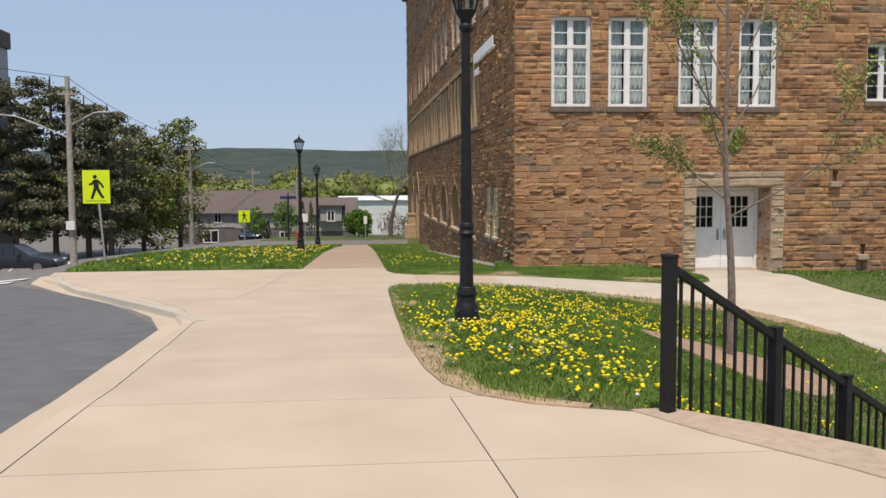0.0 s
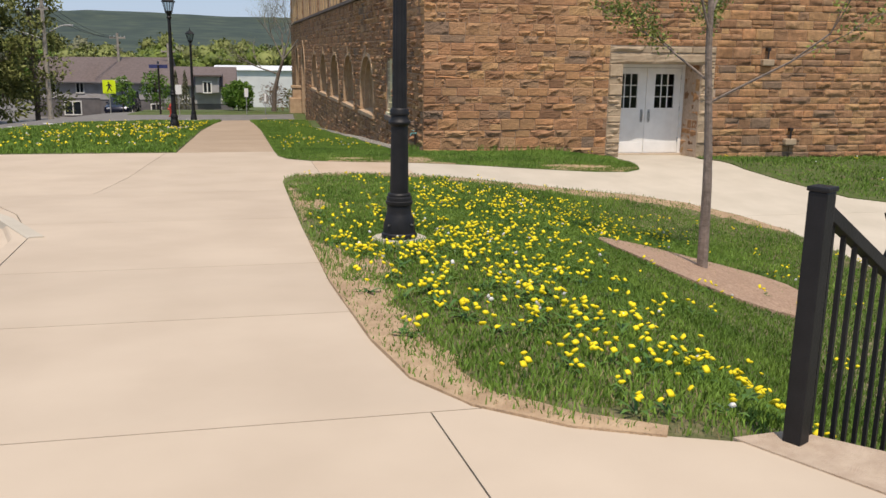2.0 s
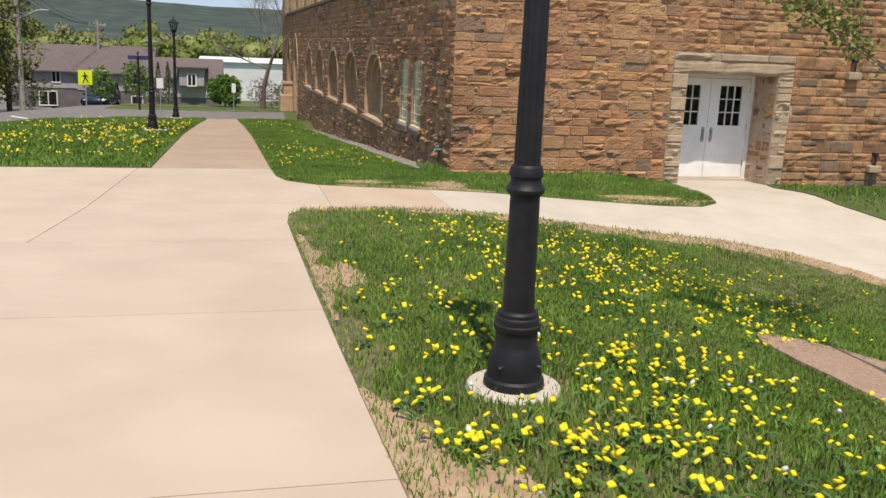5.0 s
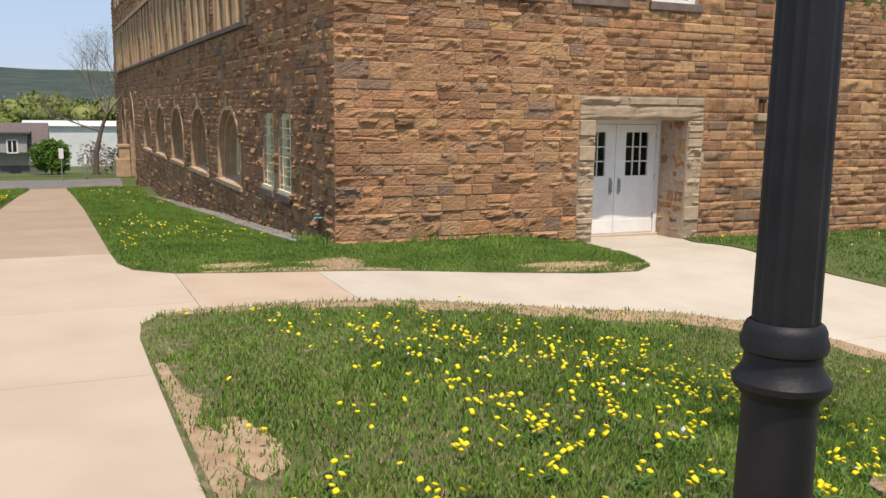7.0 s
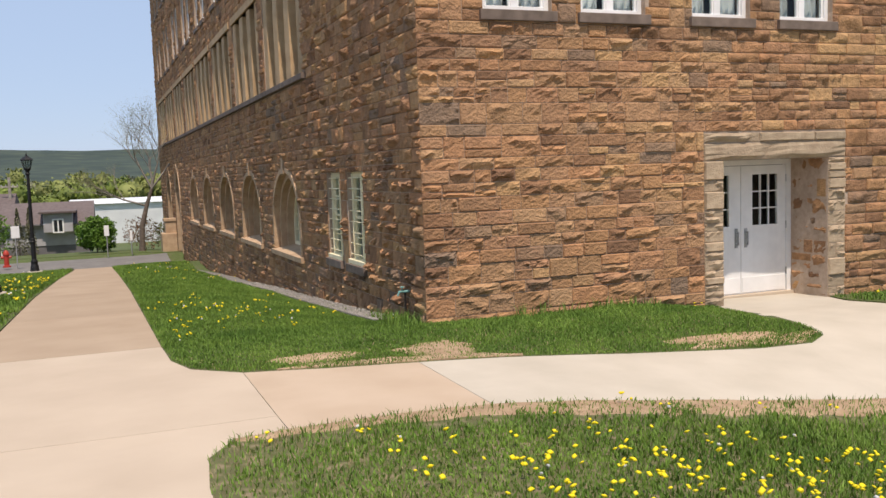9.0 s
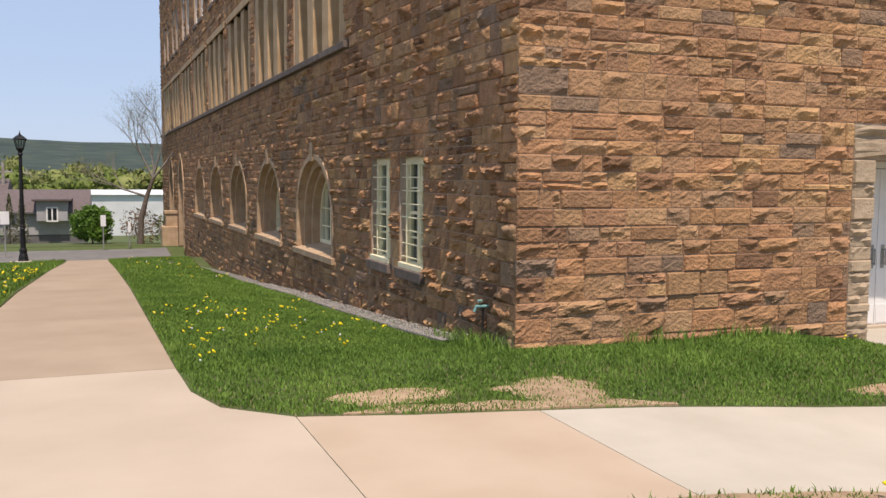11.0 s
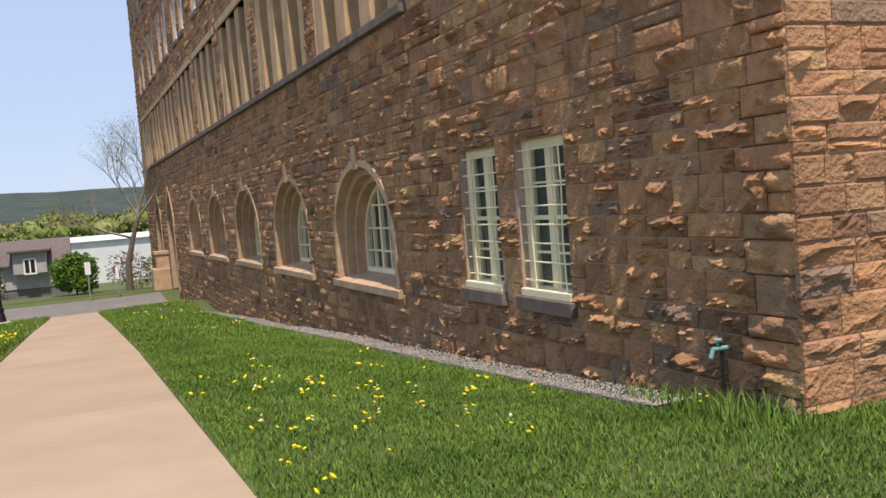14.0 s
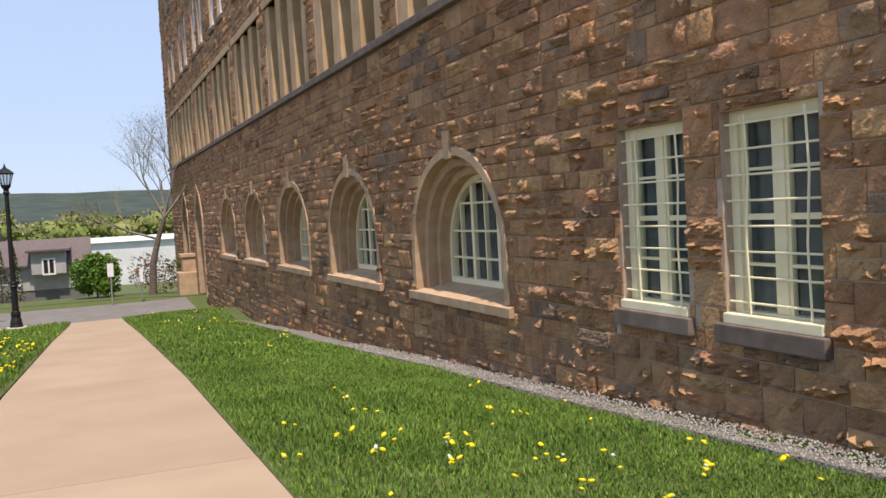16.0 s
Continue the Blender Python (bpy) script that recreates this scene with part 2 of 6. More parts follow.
concrete_pink = material("reddish concrete", (.345, .258, .178), (.395, .302, .213), 1.2, 0.9, 0.25, 150, spread=0.06, dist=0.004)
asphalt = material("asphalt", (.115, .117, .12), (.15, .152, .155), 3, 0.9, 0.5, 220, spread=0.12, dist=0.005)
asphalt_old = material("worn asphalt", (.15, .14, .13), (.20, .19, .175), 2, 0.9, 0.5, 180, spread=0.12, dist=0.005)
road_paint = material("road paint", (.6, .6, .58), (.75, .75, .73), 9, 0.7, 0.1, 90)
thatch = material("thatch and earth under the grass", (.12, .105, .05), (.23, .18, .11), 7, 0.95, 0.7, 70, spread=0.2, dist=0.02, c3=(.10, .11, .04))
straw = material("dry straw blades", (.30, .25, .12), (.42, .35, .19), 3, 0.8, 0.0, 50, spread=0.4, spec=0.2)
broad_leaf = material("dandelion leaves", (.045, .115, .02), (.09, .17, .035), 4, 0.5, 0.1, 50, spread=0.35, spec=0.35)
soil = material("lawn soil", (.07, .085, .025), (.11, .10, .05), 5, 0.95, 0.6, 60, spread=0.2, c3=(.065, .10, .022))
dirt = material("bare dirt", (.32, .215, .13), (.46, .33, .21), 7, 0.95, 0.7, 70, spread=0.15, dist=0.02)
mulch_mat = material("bark mulch", (.34, .21, .14), (.54, .38, .27), 30, 0.95, 0.9, 90, dist=0.03)
gravel_mat = material("gravel", (.13, .12, .105), (.28, .26, .23), 40, 0.9, 0.9, 60, spread=0.4, dist=0.02)
blade = material("grass blades", (.085, .168, .024), (.162, .266, .044), 1.2, 0.6, 0.0, 50, spread=0.45, spec=0.25)
petal = material("dandelion yellow", (.80, .62, .01), (.85, .70, .02), 9, 0.7, 0.0, 50, spread=0.1)
seedhead = material("seed heads", (.6, .6, .55), (.7, .7, .66), 9, 0.9, 0.0, 50)
white_paint = material("white paint", (.74, .74, .72), (.82, .82, .80), 4, 0.5, 0.15, 40, spread=0.05)
cream_paint = material("cream window paint", (.82, .73, .47), (.89, .81, .56), 5, 0.5, 0.2, 40, spread=0.06)
iron = material("black painted iron", (.007, .007, .008), (.014, .014, .016), 8, 0.55, 0.15, 70, spread=0.15, spec=0.35)
brown_iron = material("dark bronze painted steel", (.016, .011, .010), (.026, .018, .016), 8, 0.4, 0.1, 70, spec=0.5)
steel = material("brushed steel", (.35, .35, .36), (.5, .5, .5), 20, 0.35, 0.1, 90, metal=1.0)
galv = material("galvanised metal", (.35, .35, .34), (.45, .45, .44), 14, 0.55, 0.1, 90, metal=0.6)
glass = glass_material("window glass")
# the dimness of the rooms is put into this grey
dark_room = material("dim window backing", (.14, .14, .135), (.22, .22, .21), 2, 0.9, 0.1, 20)
curtain_mat = material("pale curtain", (.46, .47, .46), (.60, .61, .60), 6, 0.9, 0.2, 30)

# grey cloth coloured darker, to carry the shade behind the glass
dim_curtain = material("shade-darkened grey curtain", (.09, .092, .088), (.17, .172, .16), 5, 0.9, 0.2, 30, spread=0.3)

# ---- ground ----
def ground_sheet():
    xs = np.concatenate([np.linspace(-3000, -150, 10)[:-1], np.linspace(-150, -14, 20)[:-1], np.linspace(-14, 24, 77), np.linspace(24, 150, 18)[1:], np.linspace(150, 3000, 10)[1:]])
    ys = np.concatenate([np.linspace(-600, -14, 10)[:-1], np.linspace(-14, 60, 149), np.linspace(60, 220, 60)[1:], np.linspace(220, 3500, 30)[1:]])
    X, Y = np.meshgrid(xs, ys)
    near = smooth01((X + 90) / 2) * smooth01((26 - X) / 2) * smooth01((Y + 14) / 2) * smooth01((58 - Y) / 2)
    lot = smooth01((X + 99) / 3) * smooth01((-5.3 - X) / 0.8) * smooth01((Y - 50) / 3) * smooth01((116 - Y) / 2)
    Z = np.where(X < -6.9, street(X, Y), land(X, Y)) - 0.02 - 0.28 * np.maximum(near, lot)
    n = len(xs)
    i = np.arange(len(ys) - 1)[:, None] * n + np.arange(n - 1)[None, :]
    quads = np.stack([i, i + 1, i + n + 1, i + n], -1).reshape(-1, 4)
    ob = raw_mesh("ground", np.stack([X, Y, Z], -1).reshape(-1, 3), quads, soil, smooth=True)
    return tagged(ob, "rough green ground falling away to the valley", "ground", kind="structure")


ground_sheet()

# Plan outlines, metres
KERB = [(-0.62, -12), (-0.62, 5.0), (-0.59, 7.0), (-0.69, 9.3), (-0.92, 11.9), (-1.5, 13.9), (-2.5, 16.1), (-3.9, 18.3), (-5.3, 20.4), (-6.1, 21.6), (-6.5, 23.4)]
ISLAND_L = [(1.80, 18.3), (1.73, 17.6), (1.71, 14.5), (1.70, 12.0), (1.71, 9.0), (1.80, 7.5), (1.90, 6.85), (2.10, 6.45), (2.45, 6.15), (2.80, 5.98), (3.10, 5.86)]
ISLAND_FAR = [(2.02, 18.72), (2.46, 18.78), (3.2, 18.82), (4.25, 18.87), (5.7, 18.74), (7.1, 18.65), (8.4, 18.55), (9.35, 18.1), (10.05, 17.3), (10.5, 16.4), (10.55, 15.2), (10.35, 14.1), (9.85, 12.1), (9.6, 10.9), (9.2, 9.6), (8.0, 8.6), (6.2, 7.55), (5.9, 7.35)]
LAWN_EDGE = [skewed(1.77, 48.1), skewed(1.79, 30.0), (1.78, 23.4), (1.82, 22.35), (1.98, 21.72), (2.46, 21.24), (3.3, 20.98), (4.2, 20.81), (5.4, 20.62), (6.6, 20.42), (8.3, 20.25), (9.1, 20.27), (9.5, 20.5), (9.62, 20.9), (9.5, 21.6), (9.9, 22.7), (10.05, 23.3)]

pavement = tagged(new("pavement"), "tan concrete footway of poured slabs with fine joints", "pavement", kind="structure")
main = KERB + [(-0.38, 23.4), (1.78, 23.4)] + LAWN_EDGE[3:6] + [(2.46, 18.78), (2.02, 18.72)] + ISLAND_L + [(3.55, 5.45), (4.4, 4.75), (6.0, 3.45), (8.0, 1.8), (8.0, -12)]
joints = [-12.5, -6, -2.6, 0.4, 2.4, 4.96, 6.4, 8.16, 9.85, 12.9, 16.2, 19.3, 23.5]
G2 = 0.004
for a, b in zip(joints, joints[1:]):
    row = cut(cut(main, 0, -1, -(a + G2)), 0, 1, b - G2)
    sides = [row]
    if b <= 6.5:
        sides = [cut(row, 1, 0.068, 2.338 - G2), cut(row, -1, -0.068, -(2.338 + G2))]
    elif b > 19:
        sides = [cut(row, 1, -0.06, -2.0 - G2), cut(row, -1, 0.06, 2.0 - G2)]
    for s in sides:
        if len(s) > 2:
            drape("slab", s, concrete, 0.0, 0.5, 0.14, walkway, pavement)
# the reddish walk to the drive
for a, b in ((23.41, 27.6), (27.6, 32.2), (32.2, 36.9), (36.9, 41.8), (41.8, 48.0)):
    drape("slab", [(-0.38 + (a - 23.4) * 0.0165, a + G2), (skewed(1.785, a)[0], a + G2), (skewed(1.785, b)[0], b - G2), (-0.38 + (b - 23.4) * 0.0165, b - G2)], concrete_pink, 0.0, 0.5, 0.14, walkway, pavement, "reddish brown concrete slab")
# cross walk, reddish stretch, then the pale court
drape("slab", [(2.466, 21.232), (2.466, 18.79), (3.2, 18.82), (4.244, 18.87), (4.244, 20.80), (3.3, 20.98)], concrete_rose, 0.0, 0.4, 0.14, land, pavement, "reddish brown concrete slab")
court_path = [(4.25, 18.87), (5.7, 18.74), (7.1, 18.65), (8.4, 18.55), (9.1, 20.27), (8.3, 20.25), (6.6, 20.42), (5.4, 20.62), (4.25, 20.80)]
court_a = [(8.4, 18.55), (9.35, 18.1), (10.05, 17.303), (14.75, 17.303), (14.3, 17.5), (13.0, 18.2), (12.3, 19.5), (12.0, 20.5), (12.1, 22.6), (12.32, 23.26), (12.32, 24.25), (10.18, 24.25), (10.18, 23.26), (9.9, 22.7), (9.5, 21.6), (9.62, 20.9), (9.5, 20.5), (9.1, 20.27)]
court_b = ISLAND_FAR[8:16] + [(8.6, 8.2), (11, 5.0), (22, 5.0), (22, 15.0), (17.5, 16.3), (16.3, 16.75), (14.75, 17.297)]
court_b = [(10.05, 17.297)] + court_b[1:]
drape("slab", court_path, concrete_pale, 0.0, 0.4, 0.14, land, pavement, "pale cream concrete slab")
drape("slab", court_a, concrete_pale, 0.0, 0.4, 0.14, land, pavement, "pale cream concrete slab")
for a, b in ((4.0, 9.0), (9.0, 13.5), (13.5, 18)):
    s = cut(cut(court_b, 0, -1, -(a + G2)), 0, 1, b - G2)
    drape("slab", s, concrete_pale, 0.0, 0.4, 0.14, land, pavement, "pale cream concrete slab")

# kerb with its gutter, and the street
kerb = tagged(new("kerb"), "tan concrete kerb and gutter curving round the corner", "kerb", kind="structure")


def offset_line(line, d):
    out = []
    for i, p in enumerate(line):
        a, b = Vector(line[max(0, i - 1)]), Vector(line[min(len(line) - 1, i + 1)])
        t = (b - a).normalized()
        out.append((p[0] - t.y * d, p[1] + t.x * d))
    return out


def sweep(name, line, section, mat, parent, height):
    """A kerb section (offset to the left, height) carried along a plan line."""
    bm = bmesh.new()
    dense = []
    for a, b in zip(line, line[1:]):
        n = max(1, int(math.dist(a, b) / 0.4))
        dense += [(a[0] + (b[0] - a[0]) * i / n, a[1] + (b[1] - a[1]) * i / n) for i in range(n)]
    dense.append(line[-1])
    offs = [offset_line(dense, d) for d, _ in section]
    rings = [[bm.verts.new((*offs[k][i], float(height(*offs[k][i])) + section[k][1])) for k in range(len(section))] for i in range(len(dense))]
    for r, s in zip(rings, rings[1:]):
        for k in range(len(section) - 1):
            bm.faces.new((r[k], s[k], s[k + 1], r[k + 1]))
    bm.faces.new(rings[0]), bm.faces.new(rings[-1][::-1])
    return finish(bm, name, mat, parent, smooth=False)


KERB_SECTION = [(0.01, -0.2), (0.01, 0.0), (0.012, -0.004), (0.15, -0.006), (0.165, -0.02), (0.19, -0.07), (0.22, -0.085), (0.47, -0.10), (0.475, -0.2)]
sweep("kerb_run", KERB, KERB_SECTION, concrete, kerb, walkway)
sweep("kerb_lip", [(-0.9, 11.8), (-1.55, 13.4), (-2.02, 14.3), (-2.75, 15.6), (-3.5, 16.95), (-4.75, 19.0), (-5.8, 21.0), (-6.1, 22.0)], [(-0.14, -0.1), (-0.13, 0.012), (0.0, 0.016), (0.02, 0.004), (0.035, -0.08), (0.05, -0.12)], concrete_pale, kerb, walkway)
edge = offset_line(KERB, 0.47)
road = tagged(drape("road", [(-90, -14), *edge, (-6.9, 23.6), (-7.2, 27), (-6.9, 31), (-6.4, 37), (-5.4, 42), (-3.6, 46), (-1.6, 47.6), (0.0, 48.02), (1.36, 48.02), (3.7, 50.0), (4.0, 58), (1, 58.2), (-3, 58.5), (-5.2, 60), (-5.8, 72), (-12, 76), (-16, 112), (-95, 112)], asphalt_old, -0.118, 1.5, 0.1, street), "worn grey asphalt street and driveway", "road", kind="structure")
tagged(drape("road_patch", [(-14, -13), *[(x - 0.01, y) for x, y in edge[:5]], (-1.75, 12.9), (-2.55, 14.8), (-3.4, 16.6), (-4.35, 18.2), (-5.2, 19.4), (-6.1, 20.3), (-7.4, 21.7), (-9, 22.4), (-14, 22.6)], asphalt, -0.108, 0.75, 0.02, street), "smoother dark asphalt in the parking bay", "road", kind="structure")
for i in range(3):
    y0 = 20.9 + i * 0.95
    tagged(drape("crossing_stripe", [(-16, y0 - 0.4), (-7.2, y0), (-7.2, y0 + 0.45), (-16, y0 + 0.1)], road_paint, -0.1, 1.5, 0.01, street), "white painted crossing stripe on the street", "road marking", "crossing stripes", "structure")
for i in range(16):
    x0, y0 = -38 + i * 1.9, 62.0 - i * 0.55
    tagged(drape("bay_line", [(x0, y0), (x0 + 0.14, y0), (x0 + 1.9, y0 - 5), (x0 + 1.74, y0 - 5)], road_paint, -0.1, 1.5, 0.01, street), "white painted parking bay line", "road marking", "parking bay lines", "structure")

# lawns: soil sheets; blades come later
island = ISLAND_L[::-1] + ISLAND_FAR
lawn_wall = LAWN_EDGE + [(5.3, 23.3), skewed(5.3, 50.0), skewed(4.1, 50.0)]
lawn_left = [(-6.5, 23.46), (-0.40, 23.46), (0.01, 47.9), (-1.6, 47.5), (-3.6, 45.9), (-5.3, 41.9), (-6.3, 37), (-6.8, 31), (-7.0, 27)]
lawn_door = [(12.35, 23.3), (12.1, 22.6), (12.0, 20.5), (12.3, 19.5), (13.0, 18.2), (14.3, 17.5), (16.3, 16.75), (17.5, 16.3), (22, 15.0), (22, 23.3)]
lawn_far = [(4.6, 58.1), (-3, 58.6), (-5.1, 60.1), (-5.7, 72), (20, 72), (20, 58.2), (5.4, 58.2)]
for nm, poly, st in (("lawn", island, 0.4), ("lawn", lawn_wall, 0.4), ("lawn", lawn_left, 0.5), ("lawn", lawn_door, 0.25), ("lawn", lawn_far, 1.0)):
    tagged(drape(nm, poly, thatch if poly is island else soil, 0.02 if poly is lawn_door else 0.002, st, 0.15, land), "green lawn thick with dandelions beside the walk", "lawn", kind="structure")


def strip(name, line, width, mat, label, up=0.014, height=land, ragged=0.08):
    """A ragged band of loose ground along a plan line; a minus width lies to the line's right."""
    r = random.Random(len(line))
    dense = []
    for a, b in zip(line, line[1:]):
        n = max(1, int(math.dist(a, b) / 0.2))
        dense += [(a[0] + (b[0] - a[0]) * i / n, a[1] + (b[1] - a[1]) * i / n) for i in range(n)]
    dense.append(line[-1])
    n = len(dense)
    bm = bmesh.new()
    rows = []
    for i, p in enumerate(dense):
        w = width * (0.15 + 0.85 * abs(math.sin(math.pi * i / (n - 1))) ** 0.5) + r.uniform(-ragged, ragged)
        a, b = Vector(dense[max(0, i - 2)]), Vector(dense[min(n - 1, i + 2)])
        t = (b - a).normalized()
        row = []
        for k, dz in ((0.0, -0.03), (0.02, 0.0), (0.35, 0.004), (0.7, 0.003), (1.0, -0.03)):
            x, y = p[0] - t.y * w * k, p[1] + t.x * w * k
            row.append(bm.verts.new((x, y, float(height(x, y)) + up + dz + r.uniform(-0.004, 0.004))))
        rows.append(row)
    for q, s in zip(rows, rows[1:]):
        for k in range(4):
            bm.faces.new((q[k], s[k], s[k + 1], q[k + 1]) if width < 0 else (q[k], q[k + 1], s[k + 1], s[k]))
    ob = finish(bm, name, mat, smooth=True)
    return tagged(ob, label, "bare ground", kind="structure")


strip("dirt_edge", ISLAND_FAR[0:10], -0.55, dirt, "strip of bare dirt where grass is worn along the walk")
strip("dirt_edge", [(1.70, 11.0), (1.70, 9.0), (1.79, 7.5), (1.885, 6.84), (2.09, 6.43), (2.44, 6.13), (2.80, 5.965)], 0.46, dirt, "worn dirt patch at the corner of the lawn")
strip("dirt_edge", [(1.75, 16.5), (1.74, 12.5)], 0.2, dirt, "worn dirt along the edge of the walk")
mulch_poly = [(6.6 + 1.3 * math.cos(a) * (1 + 0.08 * math.sin(3 * a)), 12.2 + 1.35 * math.sin(a) * (1 + 0.07 * math.cos(2 * a))) for a in [i * math.pi / 10 for i in range(20)]]
tagged(drape("mulch_bed", mulch_poly, mulch_mat, 0.04, 0.3, 0.06, land), "round bed of reddish bark mulch under the young tree", "mulch", kind="structure")
strip("dirt_edge", [(2.8, 21.15), (4.2, 20.83), (5.4, 20.64)], 0.30, dirt, "sandy bare patch at the corner of the lawn")
strip("dirt_edge", [(7.4, 20.40), (9.0, 20.30), (9.5, 20.6)], 0.45, dirt, "dry worn patch beside the door path", ragged=0.15)
strip("gravel_strip", [skewed(4.82, 24.3), skewed(4.82, 47)], -0.45, gravel_mat, "strip of grey gravel along the foot of the wall", up=0.035)

def pebbles(n, seed):
    """Loose gravel stones on the strip along the wall."""
    r = np.random.default_rng(seed)
    v0 = np.array([(1, 0, 0), (-1, 0, 0), (0, 1, 0), (0, -1, 0), (0, 0, 1), (0, 0, -1)], float)
    f0 = np.array([(0, 2, 4), (2, 1, 4), (1, 3, 4), (3, 0, 4), (2, 0, 5), (1, 2, 5), (3, 1, 5), (0, 3, 5)])
    x, y = r.uniform(4.82, 5.2, n), 24.3 + 12 * r.uniform(0, 1, n) ** 1.4
    c = np.stack(skewed(x, y), 1)
    c = np.concatenate([c, (land(c[:, 0], c[:, 1]) + 0.042)[:, None]], 1)
    v = c[:, None, :] + v0 * r.uniform(0.006, 0.017, (n, 1, 3)) * r.uniform(0.8, 1.2, (n, 6, 1))
    f = (6 * np.arange(n)[:, None, None] + f0[None]).reshape(-1, 3)
    tagged(raw_mesh("pebbles", v.reshape(-1, 3), f, pebble_mat), "loose pale grey gravel stones", "gravel", kind="stuff")


pebble_mat = material("gravel stones", (.19, .18, .16), (.36, .335, .30), 30, 0.9, 0.2, 90, spread=0.4)
pebbles(4500, 5)

# ---- stone building ----
WX, WY, TOP, X1, Y1 = 5.25, 23.25, 15.5, 18.9, 67.5
building = tagged(new("stone_building"), "large brown sandstone building with rock-faced walls", "building")
PITCH, ARCH0, AW = 4.56, 32.08, 2.8
ARCHES = [ARCH0 + PITCH * i for i in range(5)]
SILL, SPRING, CROWN = -0.39, 0.12, 1.42
BAYS = [ARCH0 - 0.25 + PITCH * i for i in range(8)]
west_holes = [(26.03, 26.98, -0.22, 1.36), (27.41, 28.33, -0.22, 1.36)]
west_holes += [(c - 1.95, c + 1.95, 3.38, 5.72) for c in BAYS]
UPPER = [c + d for c in BAYS for d in (-0.85, 0.85)] + [28.2]
west_holes += [(c - 0.5, c + 0.5, 6.95, 9.1) for c in UPPER]
west_holes += [(c - 0.5, c + 0.5, 10.4, 12.4) for c in UPPER]
PORTALS = [57.3, 62.0]
DOORWAY = (10.2, 12.3)
south_holes = [(6.21, 7.27, 3.50, 5.84), (7.74, 8.82, 3.50, 5.84), (9.65, 10.73, 3.50, 5.84), (11.31, 12.38, 3.50, 5.84), (14.9, 15.9, 3.66, 5.21), (10.2, 12.3, -1.3, 1.33)]


def shell(name, u0, u1, z0, z1, holes, place, thick):
    """Backing wall with its openings cut through, as one mesh of blocks between the opening lines."""
    us = sorted({u0, u1, *[v for h in holes for v in h[:2] if u0 < v < u1]})
    zs = sorted({z0, z1, *[v for h in holes for v in h[2:] if z0 < v < z1]})
    bm = bmesh.new()
    for z_a, z_b in zip(zs, zs[1:]):
        run = None
        for u_a, u_b in zip(us, us[1:]):
            um, zm = (u_a + u_b) / 2, (z_a + z_b) / 2
            solid = not any(h[0] < um < h[1] and h[2] < zm < h[3] for h in holes)
            if solid:
                run = (run[0], u_b) if run else (u_a, u_b)
            if run and (not solid or u_b == us[-1]):
                p, q = place(run[0], 0, z_a), place(run[1], thick, z_b)
                box(bm, min(p[0], q[0]), max(p[0], q[0]), min(p[1], q[1]), max(p[1], q[1]), z_a, z_b)
                run = None
    return finish(bm, name, mortar, building, "mortared wall core")


def west(u, w, z):
    return (WX + w, u, z)


def south(u, w, z):
    return (u, WY + w, z)


arch_holes = [(c - AW / 2 - 0.04, c + AW / 2 + 0.04, SILL - 0.05, CROWN + 0.04) for c in ARCHES] + [(c - 1.0, c + 1.0, -3.0, 1.95) for c in PORTALS]
shell("wall_core", WY + 0.5, Y1, -3.5, TOP, west_holes + arch_holes, lambda u, w, z: west(u, w + 0.006, z), 0.57)
shell("wall_core", WX + 0.03, X1, -2.0, TOP, south_holes, lambda u, w, z: south(u, w + 0.006, z), 0.84)
boxed("wall_core", mortar, building, (X1 - 0.5, X1, WY + 0.86, Y1, -3, TOP))
boxed("wall_core", mortar, building, (WX + 0.6, X1 - 0.5, Y1 - 0.5, Y1, -3, TOP))
roof_mat = material("slate roof", (.06, .06, .065), (.10, .10, .105), 6, 0.7, 0.3, 40)
boxed("roof", roof_mat, building, (WX + 0.1, X1, WY + 0.1, Y1, TOP, TOP + 0.3))
# unseen floors and walls, added as a dim backing behind the glass
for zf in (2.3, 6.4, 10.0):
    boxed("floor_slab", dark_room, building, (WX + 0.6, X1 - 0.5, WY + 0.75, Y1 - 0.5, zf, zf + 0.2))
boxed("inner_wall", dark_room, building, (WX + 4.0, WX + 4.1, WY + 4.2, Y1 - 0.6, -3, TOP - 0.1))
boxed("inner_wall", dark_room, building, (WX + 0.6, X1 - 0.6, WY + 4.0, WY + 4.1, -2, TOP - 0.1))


def arch_half(z):
    """Half width of the arched opening at a height."""
    if z <= SPRING:
        return AW / 2
    k = min(1.0, (z - SPRING) / (CROWN + 0.14 - SPRING))
    return (AW / 2) * math.sqrt(max(0.0, 1 - k * k))


def portal_half(z):
    if z < 0.6:
        return 0.95
    return 0.95 * max(0.0, 1 - ((z - 0.6) / 1.4) ** 1.6)


